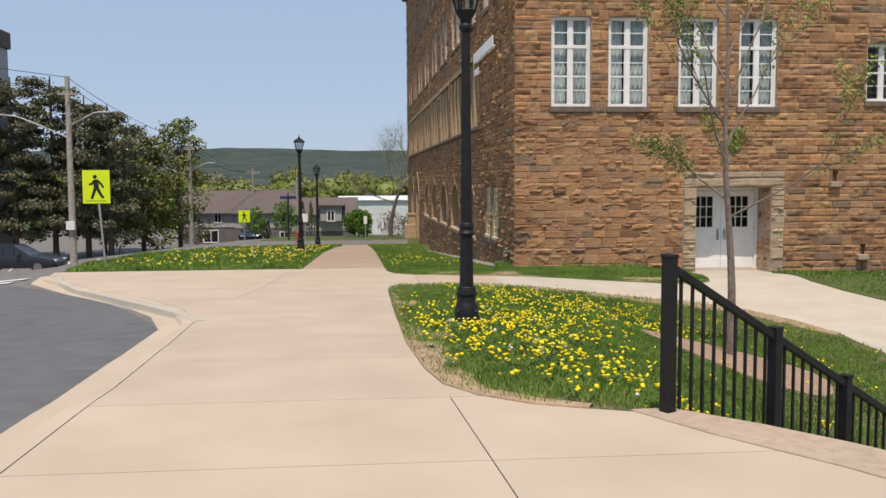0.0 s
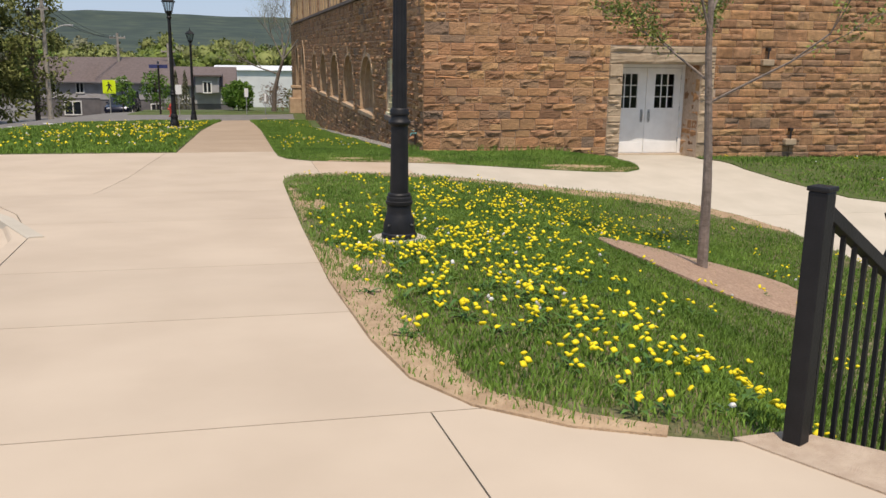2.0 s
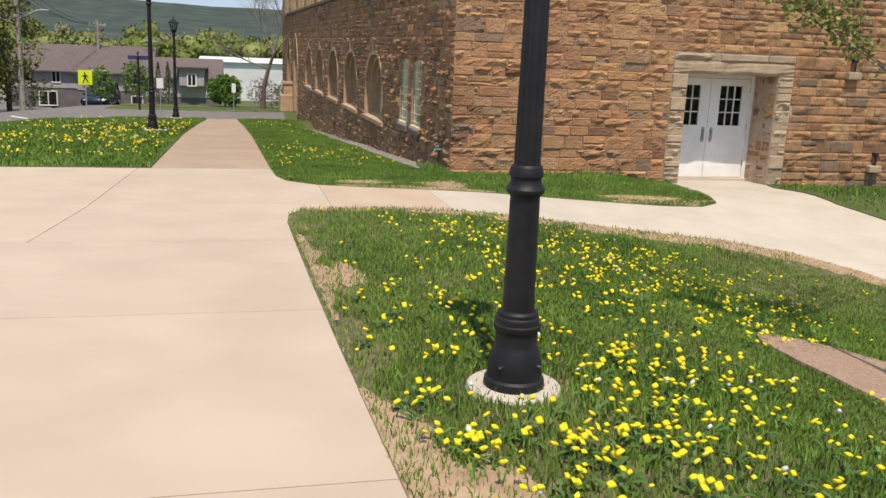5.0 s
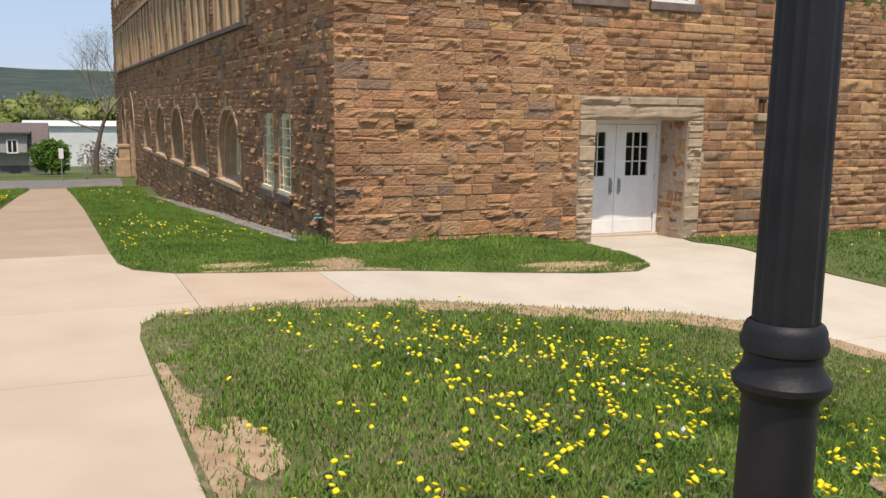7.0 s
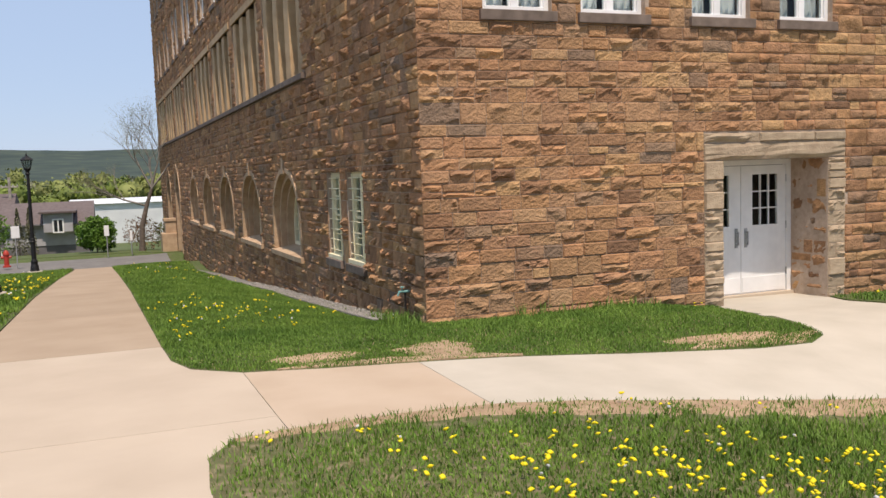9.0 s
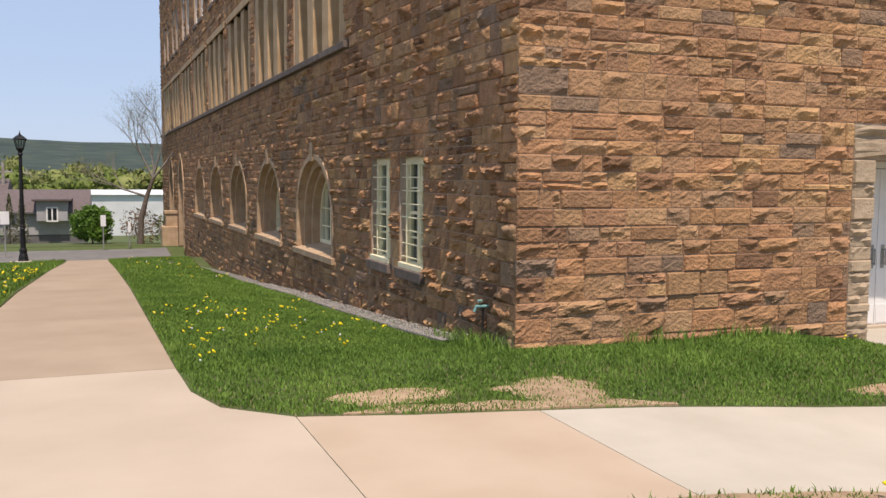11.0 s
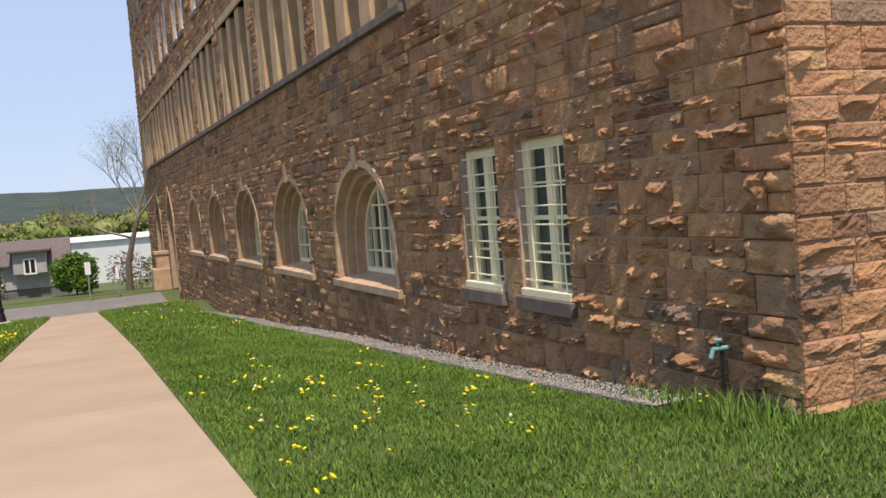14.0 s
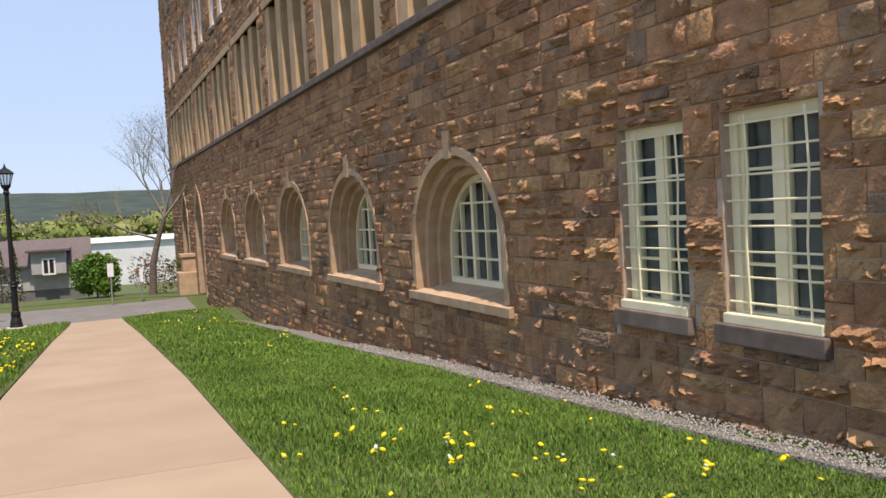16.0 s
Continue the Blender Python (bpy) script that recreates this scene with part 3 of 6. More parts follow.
def courses(u0, u1, z0, z1, seed, hmin, hmax, wmin, wmax):
    """Random coursed blocks: (u0, u1, z0, z1)."""
    r = random.Random(seed)
    out = []
    z = z0
    while z < z1 - 0.05:
        hgt = r.uniform(hmin, hmax)
        if z + hgt > z1 - 0.08:
            hgt = z1 - z
        u = u0
        while u < u1 - 0.05:
            wdt = r.uniform(wmin, wmax)
            if u + wdt > u1 - 0.15:
                wdt = u1 - u
            if hgt > 0.2 and r.random() < 0.45:
                k = r.uniform(0.38, 0.62)
                for za, zb in ((z, z + hgt * k), (z + hgt * k, z + hgt)):
                    if r.random() < 0.5 and wdt > 0.5:
                        m = r.uniform(0.35, 0.65)
                        out += [(u, u + wdt * m, za, zb), (u + wdt * m, u + wdt, za, zb)]
                    else:
                        out.append((u, u + wdt, za, zb))
            else:
                out.append((u, u + wdt, z, z + hgt))
            u += wdt
        z += hgt
    return out


def punch(blocks, holes):
    for a, b, c, d in holes:
        nxt = []
        for u0, u1, z0, z1 in blocks:
            if u1 <= a or u0 >= b or z1 <= c or z0 >= d:
                nxt.append((u0, u1, z0, z1))
                continue
            if u0 < a:
                nxt.append((u0, a, z0, z1))
            if u1 > b:
                nxt.append((b, u1, z0, z1))
            m0, m1 = max(u0, a), min(u1, b)
            if z0 < c:
                nxt.append((m0, m1, z0, c))
            if z1 > d:
                nxt.append((m0, m1, d, z1))
        blocks = [q for q in nxt if q[1] - q[0] > 0.07 and q[3] - q[2] > 0.05]
    return blocks


def punch_curve(blocks, centre, half, zlo, zhi):
    nxt = []
    for u0, u1, z0, z1 in blocks:
        zm = (z0 + z1) / 2
        if zm < zlo or zm > zhi:
            nxt.append((u0, u1, z0, z1))
            continue
        w = half(zm)
        if w <= 0.01 or u1 <= centre - w or u0 >= centre + w:
            nxt.append((u0, u1, z0, z1))
            continue
        if u0 < centre - w:
            nxt.append((u0, centre - w, z0, z1))
        if u1 > centre + w:
            nxt.append((centre + w, u1, z0, z1))
    return [q for q in nxt if q[1] - q[0] > 0.06]


def rock(u0, u1, z0, z1, r, place, n, m, proud, rough, ragged=False):
    """One rock-faced block: pitched edges, a split face of a few planes and shell-shaped chips. Returns vertices and quads."""
    g = 0.005
    u0, u1, z0, z1 = u0 + g, u1 - g, z0 + g, z1 - g
    wide, high = u1 - u0, z1 - z0
    au, az = min(0.2, 0.016 / wide), min(0.22, 0.014 / high)
    su = np.concatenate([[0], np.linspace(au, 1 - au, n - 2), [1]])
    sz = np.concatenate([[0], np.linspace(az, 1 - az, m - 2), [1]])
    U, Z = np.meshgrid(su, sz)
    inner = np.zeros((m, n))
    inner[1:-1, 1:-1] = 1
    ju, jz = r.uniform(-0.32, 0.32, (m, n)) * inner / n, r.uniform(-0.32, 0.32, (m, n)) * inner / m
    ju[:, [1, -2]] *= 0.25
    jz[[1, -2], :] *= 0.25
    U, Z = U + ju, Z + jz
    x, z = U * wide, Z * high
    smoothed = r.random() < (0.12 if ragged else 0.28)
    if smoothed:
        w = proud + 0.25 * rough * r.random() + r.uniform(-0.05, 0.05, (m, n)) * rough
        w = w + r.uniform(-0.12, 0.12) * rough * (Z - 0.5)
    else:
        level = proud + r.uniform(0.35, 1.0) * rough
        w = np.full((m, n), level)
        for _ in range(3):
            cu, cz = r.uniform(0.2, 0.8), r.uniform(0.2, 0.8)
            w = np.minimum(w, level * r.uniform(0.7, 1.15) + rough * (r.uniform(-1.1, 1.1) * (U - cu) + r.uniform(-0.9, 0.9) * (Z - cz)))
        ease = r.uniform(0.0, 0.018, (m, n))
        for d, lo, hi in ((x, 0.9, 3.0), (wide - x, 0.9, 3.0), (z, 0.5, 1.6), (high - z, 0.9, 3.0)):
            w = np.minimum(w, 0.006 + np.maximum(0.0, d - ease) * r.uniform(lo, hi))
        for _ in range(3 if ragged else 2):
            cu, cz, rad = r.uniform(0, 1) * wide, (r.uniform(0, 1) if ragged else r.uniform(-0.05, 0.55)) * high, r.uniform(0.3, 0.75) * high
            q = ((x - cu) / (rad * r.uniform(1.0, 2.2))) ** 2 + ((z - cz) / rad) ** 2
            q = q + r.uniform(-0.22, 0.22, (m, n))
            w = np.where(q < 1, w - level * r.uniform(0.45, 0.95) * (1 - 0.75 * np.clip(q, 0, 1)), w)
        w = w + r.uniform(-1, 1, (m, n)) * rough * (0.2 if ragged else 0.1)
    w = np.maximum(w, 0.003) * inner + 0.002 * (1 - inner)
    front = np.stack(place(u0 + x, -w, z0 + z), -1).reshape(-1, 3)
    k = np.arange(m * n).reshape(m, n)
    quads = np.stack([k[:-1, :-1], k[:-1, 1:], k[1:, 1:], k[1:, :-1]], -1).reshape(-1, 4)
    ring = np.concatenate([k[0, :-1], k[:-1, -1], k[-1, :0:-1], k[:0:-1, 0]])
    back = np.stack(place(u0 + x.ravel()[ring], 0.035 + 0 * x.ravel()[ring], z0 + z.ravel()[ring]), -1)
    e = m * n + np.arange(len(ring))
    skirt = np.stack([ring, e, np.roll(e, -1), np.roll(ring, -1)], -1)
    return np.concatenate([front, back]), np.concatenate([quads, skirt])


def lay(blocks, place, seed, near, proud, rough, parent, keep=300, flip=False, mat=None, ragged=False):
    mat = mat or stone
    r = np.random.default_rng(seed)
    order = sorted(blocks, key=near)
    V, Q, count = [], [], 0
    for k, (u0, u1, z0, z1) in enumerate(order):
        if k > 1500:
            n, m = (6, 5)
        else:
            n, m = (13 if u1 - u0 > 0.33 else 10, 9 if z1 - z0 > 0.17 else 7) if ragged else (10 if u1 - u0 > 0.33 else 8, 8 if z1 - z0 > 0.17 else 6)
        v, q = rock(u0, u1, z0, z1, r, place, n, m, proud, rough, ragged)
        if not flip:
            q = q[:, ::-1]
        if k < keep:
            c = v.mean(0)
            me = bpy.data.meshes.new("stone")
            me.from_pydata((v - c).tolist(), [], q.tolist())
            me.materials.append(mat)
            ob = new("stone", me)
            ob.location = c
            ob.parent = parent
        else:
            V.append(v)
            Q.append(q + count)
            count += len(v)
    if not V:
        return
    ob = raw_mesh("stone_facing", np.concatenate(V), np.concatenate(Q), mat, parent, "rock-faced sandstone blocks")
    ob["kind"] = "stuff"


# ---- openings of the building ----
def fbox(bm, place, u0, u1, w0, w1, z0, z1, bevel=0.0):
    p, q = place(u0, w0, z0), place(u1, w1, z1)
    return box(bm, min(p[0], q[0]), max(p[0], q[0]), min(p[1], q[1]), max(p[1], q[1]), z0, z1, bevel)


def fpart(name, mat, parent, place, dims, bevel=0.0, label=""):
    return finish(fbox(bmesh.new(), place, *dims, bevel), name, mat, parent, label)


def drapes(place, u0, u1, w, z0, z1, parent, seed, cloth=None):
    """A pleated curtain."""
    r = random.Random(seed)
    n = max(6, int((u1 - u0) / 0.035))
    bm = bmesh.new()
    cols = []
    for i in range(n + 1):
        u = u0 + (u1 - u0) * i / n
        d = w + 0.03 * math.sin(i * 1.9 + r.uniform(-.5, .5))
        cols.append([bm.verts.new(place(u, d, z)) for z in (z0, z1)] + [bm.verts.new(place(u, d + 0.01, z)) for z in (z0, z1)])
    for a, b in zip(cols, cols[1:]):
        bm.faces.new((a[0], b[0], b[1], a[1]))
        bm.faces.new((a[2], a[3], b[3], b[2]))
    return finish(bm, "curtain", cloth or curtain_mat, parent, "drawn curtain")


def window(place, u0, u1, z0, z1, w, paint, rows, cols, transom=None, sill=True, thick=0.075, stile=0.05, curtain=0, label="white painted wooden window"):
    """Frame, central mullion, glazing bars, a pane behind them and a stone sill."""
    bm = bmesh.new()
    for a in ((u0, u0 + thick, z0, z1), (u1 - thick, u1, z0, z1), (u0 + thick, u1 - thick, z0, z0 + thick), (u0 + thick, u1 - thick, z1 - thick, z1)):
        fbox(bm, place, a[0], a[1], w, w + 0.12, a[2], a[3], 0.008)
    win = finish(bm, "window", paint, building, label)
    um = (u0 + u1) / 2
    tops = [(z0 + thick, z1 - thick, rows)]
    if transom:
        fpart("transom", paint, win, place, (u0 + thick, u1 - thick, w + 0.01, w + 0.1, transom - 0.045, transom + 0.045), 0.006)
        tops = [(z0 + thick, transom - 0.045, rows), (transom + 0.045, z1 - thick, 2)]
    for za, zb, nr in tops:
        if cols == 2:
            fpart("mullion", paint, win, place, (um - stile, um + stile, w + 0.02, w + 0.09, za, zb), 0.006)
            sides = [(u0 + thick, um - stile), (um + stile, u1 - thick)]
        else:
            sides = [(u0 + thick, u1 - thick)]
        bm = bmesh.new()
        for a, b in sides:
            for k in range(1, nr):
                z = za + (zb - za) * k / nr
                t = 0.02 if stile > 0.06 else 0.022 if (nr == 4 and k == 2) else 0.012
                fbox(bm, place, a, b, w + 0.04, w + 0.075, z - t, z + t)
            fbox(bm, place, a, a + 0.03, w + 0.035, w + 0.08, za, zb)
            fbox(bm, place, b - 0.03, b, w + 0.035, w + 0.08, za, zb)
        finish(bm, "glazing_bar", paint, win)
        for a, b in sides:
            p = fpart("pane", glass, win, place, (a, b, w + 0.055, w + 0.061, za, zb), 0, "clear glass pane")
            p.visible_shadow = False
    if sill:
        fpart("sill", dressed_dark, win, place, (u0 - 0.06, u1 + 0.06, -0.07, w + 0.1, z0 - 0.15, z0 - 0.005), 0.012, "dark stone sill")
    if curtain:
        drapes(place, u0 + 0.05, u0 + (u1 - u0) * 0.42, w + 0.2, z0, z1, win, curtain)
        drapes(place, u0 + (u1 - u0) * 0.62, u1 - 0.05, w + 0.2, z0, z1, win, curtain + 1)
    return win


for i, (a, b, c, d) in enumerate(south_holes[:4]):
    window(south, a, b, c, d, 0.10, white_paint, 4, 2, transom=5.07, curtain=10 + 2 * i)
window(south, *south_holes[4], 0.12, white_paint, 4, 2)

# barred ground-floor windows
for a, b, c, d in west_holes[:2]:
    win = window(west, a, b, c, d, 0.09, cream_paint, 4, 2, sill=True, thick=0.085, stile=0.05, label="cream painted casement window behind white bars")
    fpart("board_sill", cream_paint, win, west, (a - 0.005, b + 0.005, -0.03, 0.12, c - 0.004, c + 0.075), 0.01, "peeling cream wooden sill")
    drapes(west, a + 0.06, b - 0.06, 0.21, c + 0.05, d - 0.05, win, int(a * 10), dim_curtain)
    bm = bmesh.new()
    for k in range(8):
        z = c + 0.16 + (d - c - 0.26) * k / 7
        tube(bm, west(a + 0.02, 0.03, z), west(b - 0.02, 0.03 + 0.006 * (k % 3), z), 0.009, seg=6)
    for u in (a + 0.13, b - 0.24):
        pts = [(u, c + 0.08), (u + 0.02, c + 0.6), (u - 0.015, c + 1.1), (u + 0.005, d - 0.04)]
        for p, q in zip(pts, pts[1:]):
            tube(bm, west(p[0], 0.025, p[1]), west(q[0], 0.025, q[1]), 0.009, seg=6)
    finish(bm, "bar_grille", cream_paint, win, "thin white welded bars")


def arch_line(c, inset, n=18):
    a, rise = AW / 2 - inset, CROWN - SPRING - inset
    pts = [(c - a, SILL), (c - a, (SILL + SPRING) / 2)]
    pts += [(c - a * math.cos(math.pi * i / n), SPRING + rise * math.sin(math.pi * i / n) ** 0.92) for i in range(n + 1)]
    return pts + [(c + a, (SILL + SPRING) / 2), (c + a, SILL)]


def arch_band(bm, place, outer, inner, w0, w1):
    """A moulding between two arch lines, from depth w0 to w1."""
    rows = [[bm.verts.new(place(*q)) for q in ((o[0], w1, o[1]), (o[0], w0, o[1]), (i[0], w0, i[1]), (i[0], w1, i[1]))] for o, i in zip(outer, inner)]
    for r, s in zip(rows, rows[1:]):
        for k in range(3):
            bm.faces.new((r[k], r[k + 1], s[k + 1], s[k]))
    for r in (rows[0], rows[-1]):
        bm.faces.new(r)


def arched_window(c):
    lines = [arch_line(c, d) for d in (-0.11, 0.0, 0.13, 0.24, 0.31)]
    rings = []
    for nm, k, w0, w1 in (("arch_surround", 0, -0.03, 0.2), ("arch_moulding", 1, 0.12, 0.36), ("arch_moulding", 2, 0.26, 0.62)):
        bm = bmesh.new()
        arch_band(bm, west, lines[k], lines[k + 1], w0, w1)
        rings.append(finish(bm, nm, arch_stone, rings[0] if rings else building, "stepped moulded sandstone arch" if not rings else ""))
    sur = rings[0]
    bm = bmesh.new()
    v = [bm.verts.new(west(c + u, w, z)) for u, w, z in ((-0.08, -0.06, CROWN - 0.04), (0.08, -0.06, CROWN - 0.04), (0.12, -0.06, CROWN + 0.32), (-0.12, -0.06, CROWN + 0.32), (-0.08, 0.1, CROWN - 0.04), (0.08, 0.1, CROWN - 0.04), (0.12, 0.1, CROWN + 0.32), (-0.12, 0.1, CROWN + 0.32))]
    for f in ((0, 1, 2, 3), (7, 6, 5, 4), (0, 4, 5, 1), (1, 5, 6, 2), (2, 6, 7, 3), (3, 7, 4, 0)):
        bm.faces.new([v[i] for i in f])
    finish(bm, "keystone", arch_stone, sur, "tapered keystone")
    bm = bmesh.new()
    prof = [(-0.08, SILL - 0.14), (-0.08, SILL - 0.03), (0.5, SILL + 0.10), (0.5, SILL - 0.14)]
    ends = [[bm.verts.new(west(u, w, z)) for w, z in prof] for u in (c - AW / 2 - 0.2, c + AW / 2 + 0.2)]
    for k in range(4):
        bm.faces.new((ends[0][k], ends[0][(k + 1) % 4], ends[1][(k + 1) % 4], ends[1][k]))
    bm.faces.new(ends[0]), bm.faces.new(ends[1][::-1])
    finish(bm, "sill", arch_stone, sur, "sloping sandstone sill")
    bm = bmesh.new()
    arch_band(bm, west, lines[3], lines[4], 0.42, 0.52)
    a = AW / 2 - 0.24
    fbox(bm, west, c - a, c + a, 0.42, 0.52, SILL + 0.08, SILL + 0.16)
    win = finish(bm, "window", cream_paint, building, "white arched wooden window")
    bm = bmesh.new()
    rise = CROWN - SPRING - 0.3
    for k in range(1, 6):
        u = -a + 2 * a * k / 6
        top = SPRING + rise * math.sqrt(max(0, 1 - (u / a) ** 2))
        t = 0.04 if k % 2 == 0 else 0.014
        fbox(bm, west, c + u - t, c + u + t, 0.44, 0.50, SILL + 0.16, top)
    for z in (0.05, 0.42, 0.80, 1.08):
        hw = a * (1 if z < SPRING else math.sqrt(max(0.05, 1 - ((z - SPRING) / rise) ** 2)))
        fbox(bm, west, c - hw, c + hw, 0.45, 0.49, z - 0.014, z + 0.014)
    finish(bm, "glazing_bar", cream_paint, win)
    bm = bmesh.new()
    vs = [bm.verts.new(west(u, 0.47, z)) for u, z in lines[4]]
    bm.faces.new(vs)
    p = finish(bm, "pane", glass, win, "clear glass pane")
    p.visible_shadow = False
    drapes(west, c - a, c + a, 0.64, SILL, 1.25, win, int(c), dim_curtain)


for c in ARCHES:
    arched_window(c)

# tall mullioned windows over a dark string course
boxed("string_course", dressed_dark, building, (WX - 0.10, WX + 0.2, 29.6, Y1, 3.26, 3.38), 0.012, "dark weathered stone string course")
for c in BAYS:
    for k, u in enumerate((-1.74, -0.58, 0.58, 1.74)):
        wd = 0.21 if k in (0, 3) else 0.24
        fpart("mullion_stone", dressed, building, west, (c + u - wd, c + u + wd, 0.02, 0.62, 3.38, 5.72), 0.03, "smooth sandstone mullion")
    fpart("bay_lintel", dressed, building, west, (c - 2.05, c + 2.05, -0.035, 0.3, 5.72, 5.92), 0.015, "smooth sandstone lintel")
    for u in (-1.16, 0.0, 1.16):
        window(west, c + u - 0.37, c + u + 0.37, 3.38, 5.72, 0.40, white_paint, 3, 1, transom=4.95, sill=False, thick=0.06)
for c in UPPER:
    for z0, z1 in ((6.95, 9.1), (10.4, 12.4)):
        window(west, c - 0.5, c + 0.5, z0, z1, 0.08, white_paint, 4, 1, sill=True, thick=0.09)
fpart("cornice", dressed_dark, building, west, (WY, Y1, -0.35, 0.3, TOP - 0.5, TOP + 0.05), 0.08, "projecting stone cornice")

# tall doorways at the far end and the pier beside them
for c in PORTALS:
    out, inn = [], []
    for i in range(21):
        k = i / 20
        z = -2.2 + (2.0 + 2.2) * (1 - abs(2 * k - 1))
        s = -1 if k < 0.5 else 1
        hw = portal_half(z)
        out.append((c + s * (hw + 0.16), z + (0.16 if z > 0.6 else 0)))
        inn.append((c + s * hw, z))
    bm = bmesh.new()
    arch_band(bm, west, out, inn, -0.05, 0.55)
    finish(bm, "arch_surround", arch_stone, building, "tall pointed sandstone arch")
    boxed("door", roof_mat, building, (WX + 0.4, WX + 0.5, c - 1, c + 1, -2.6, 1.95), 0, "dark recessed door")
bm = bmesh.new()
box(bm, WX - 0.55, WX + 0.1, 59.3, 60.0, -2.4, -0.75, 0.03)
box(bm, WX - 0.75, WX + 0.1, 59.15, 60.15, -2.4, -1.35, 0.05)
box(bm, WX - 0.62, WX + 0.1, 59.25, 60.05, -0.75, -0.6, 0.02)
finish(bm, "stair_pier", arch_stone, building, "stepped sandstone pier beside the doorway")

# white raised lettering, too worn to read
for k in range(10):
    bm = bmesh.new()
    u = 26.05 + k * 0.41
    fbox(bm, west, u, u + 0.30, -0.16, -0.12, 5.46, 5.80, 0.02)
    fbox(bm, west, u + 0.1, u + 0.2, -0.13, 0.0, 5.5, 5.54)
    finish(bm, "sign_bar", white_paint, building, "white raised sign bar")
for k in range(2):
    bm = bmesh.new()
    fbox(bm, west, 28.95 + k * 0.5, 29.35 + k * 0.5, -0.16, -0.12, 5.02, 5.24, 0.02)
    fbox(bm, west, 29.1 + k * 0.5, 29.2 + k * 0.5, -0.13, 0.0, 5.1, 5.14)
    finish(bm, "sign_bar", white_paint, building, "white raised sign bar")

# doorway
u0, u1 = DOORWAY
DY = WY + 0.86
door = tagged(new("door"), "", "")
door.parent = building
door["label"] = "white double door in a deep stone doorway"
boxed("door_frame", white_paint, door, (u0, u0 + 0.09, DY - 0.03, DY + 0.08, -0.96, 1.33), 0.01)
boxed("door_frame", white_paint, door, (u1 - 0.09, u1, DY - 0.03, DY + 0.08, -0.96, 1.33), 0.01)
boxed("door_frame", white_paint, door, (u0 + 0.09, u1 - 0.09, DY - 0.03, DY + 0.08, 1.24, 1.33), 0.01)
boxed("threshold", concrete, door, (u0, u1, DY - 0.1, DY + 0.1, -1.1, -0.945), 0.01)
mid = (u0 + u1) / 2
for s in (-1, 1):
    xa, xb = (u0 + 0.095, mid - 0.005) if s < 0 else (mid + 0.005, u1 - 0.095)
    pa, pb = (xa + 0.18, xb - 0.24) if s < 0 else (xa + 0.24, xb - 0.18)
    za, zb = 0.22, 1.08
    bm = bmesh.new()
    for d in ((xa, pa, -0.94, 1.23), (pb, xb, -0.94, 1.23), (pa, pb, -0.94, za), (pa, pb, zb, 1.23)):
        box(bm, d[0], d[1], DY, DY + 0.05, d[2], d[3])
    leaf = finish(bm, "door_leaf", white_paint, door)
    boxed("kick_plate", white_paint, leaf, (xa + 0.02, xb - 0.02, DY - 0.008, DY + 0.002, -0.92, -0.66), 0.002)
    bm = bmesh.new()
    for k in (1, 2):
        box(bm, pa + (pb - pa) * k / 3 - 0.011, pa + (pb - pa) * k / 3 + 0.011, DY + 0.006, DY + 0.044, za, zb)
        box(bm, pa, pb, DY + 0.008, DY + 0.042, za + (zb - za) * k / 3 - 0.011, za + (zb - za) * k / 3 + 0.011)
    finish(bm, "glazing_bar", white_paint, leaf)
    p = boxed("pane", glass, leaf, (pa, pb, DY + 0.022, DY + 0.028, za, zb), 0, "dark glass pane")
    p.visible_shadow = False
    hx = mid + s * 0.10
    bm = bmesh.new()
    box(bm, hx - 0.03, hx + 0.03, DY - 0.012, DY, -0.15, 0.18, 0.004)
    for z in (-0.08, 0.11):
        tube(bm, (hx, DY, z), (hx, DY - 0.06, z), 0.01)
    tube(bm, (hx, DY - 0.06, -0.10), (hx, DY - 0.06, 0.13), 0.013)
    finish(bm, "handle", steel, leaf, "steel pull handle on a plate")
    for z in (-0.6, 0.2, 1.0):
        bm = bmesh.new()
        hxx = xa if s < 0 else xb
        tube(bm, (hxx, DY - 0.012, z - 0.06), (hxx, DY - 0.012, z + 0.06), 0.012)
        finish(bm, "hinge", steel, leaf)

# projecting anchor stones and irons on the end wall, tap on the long wall
for x, z in ((14.05, 1.55), (14.9, -0.45)):
    it = thing("wall_bracket", "rusty iron stub set in a projecting wall stone", "bracket", (x, WY, z))
    bm = bmesh.new()
    box(bm, -0.16, 0.16, -0.16, 0.03, -0.22, -0.06, 0.03)
    finish(bm, "corbel", tan_stone, it, "projecting corbel stone")
    bm = bmesh.new()
    tube(bm, (0, -0.11, -0.08), (0, -0.11, 0.16), 0.022)
    box(bm, -0.05, 0.05, -0.14, -0.02, 0.14, 0.22, 0.012)
    finish(bm, "iron_stub", brown_iron, it)
tap = thing("garden_tap", "weathered green wall tap on a short pipe", "tap", (WX - 0.06, 23.95, -0.38))
green_metal = material("verdigris metal", (.12, .30, .28), (.20, .40, .38), 20, 0.6, 0.2, 80)
bm = bmesh.new()
tube(bm, (0.08, 0, 0), (-0.10, 0, 0), 0.018)
tube(bm, (-0.09, 0, 0.01), (-0.12, 0, -0.06), 0.016)
finish(bm, "spout", green_metal, tap)
bm = bmesh.new()
tube(bm, (-0.05, 0, 0), (-0.05, 0, 0.06), 0.01)
lathe(bm, [(0.01, 0.055), (0.035, 0.06), (0.035, 0.072), (0.01, 0.078)], 10, at=(-0.05, 0, 0))
finish(bm, "tap_wheel", green_metal, tap)
bm = bmesh.new()
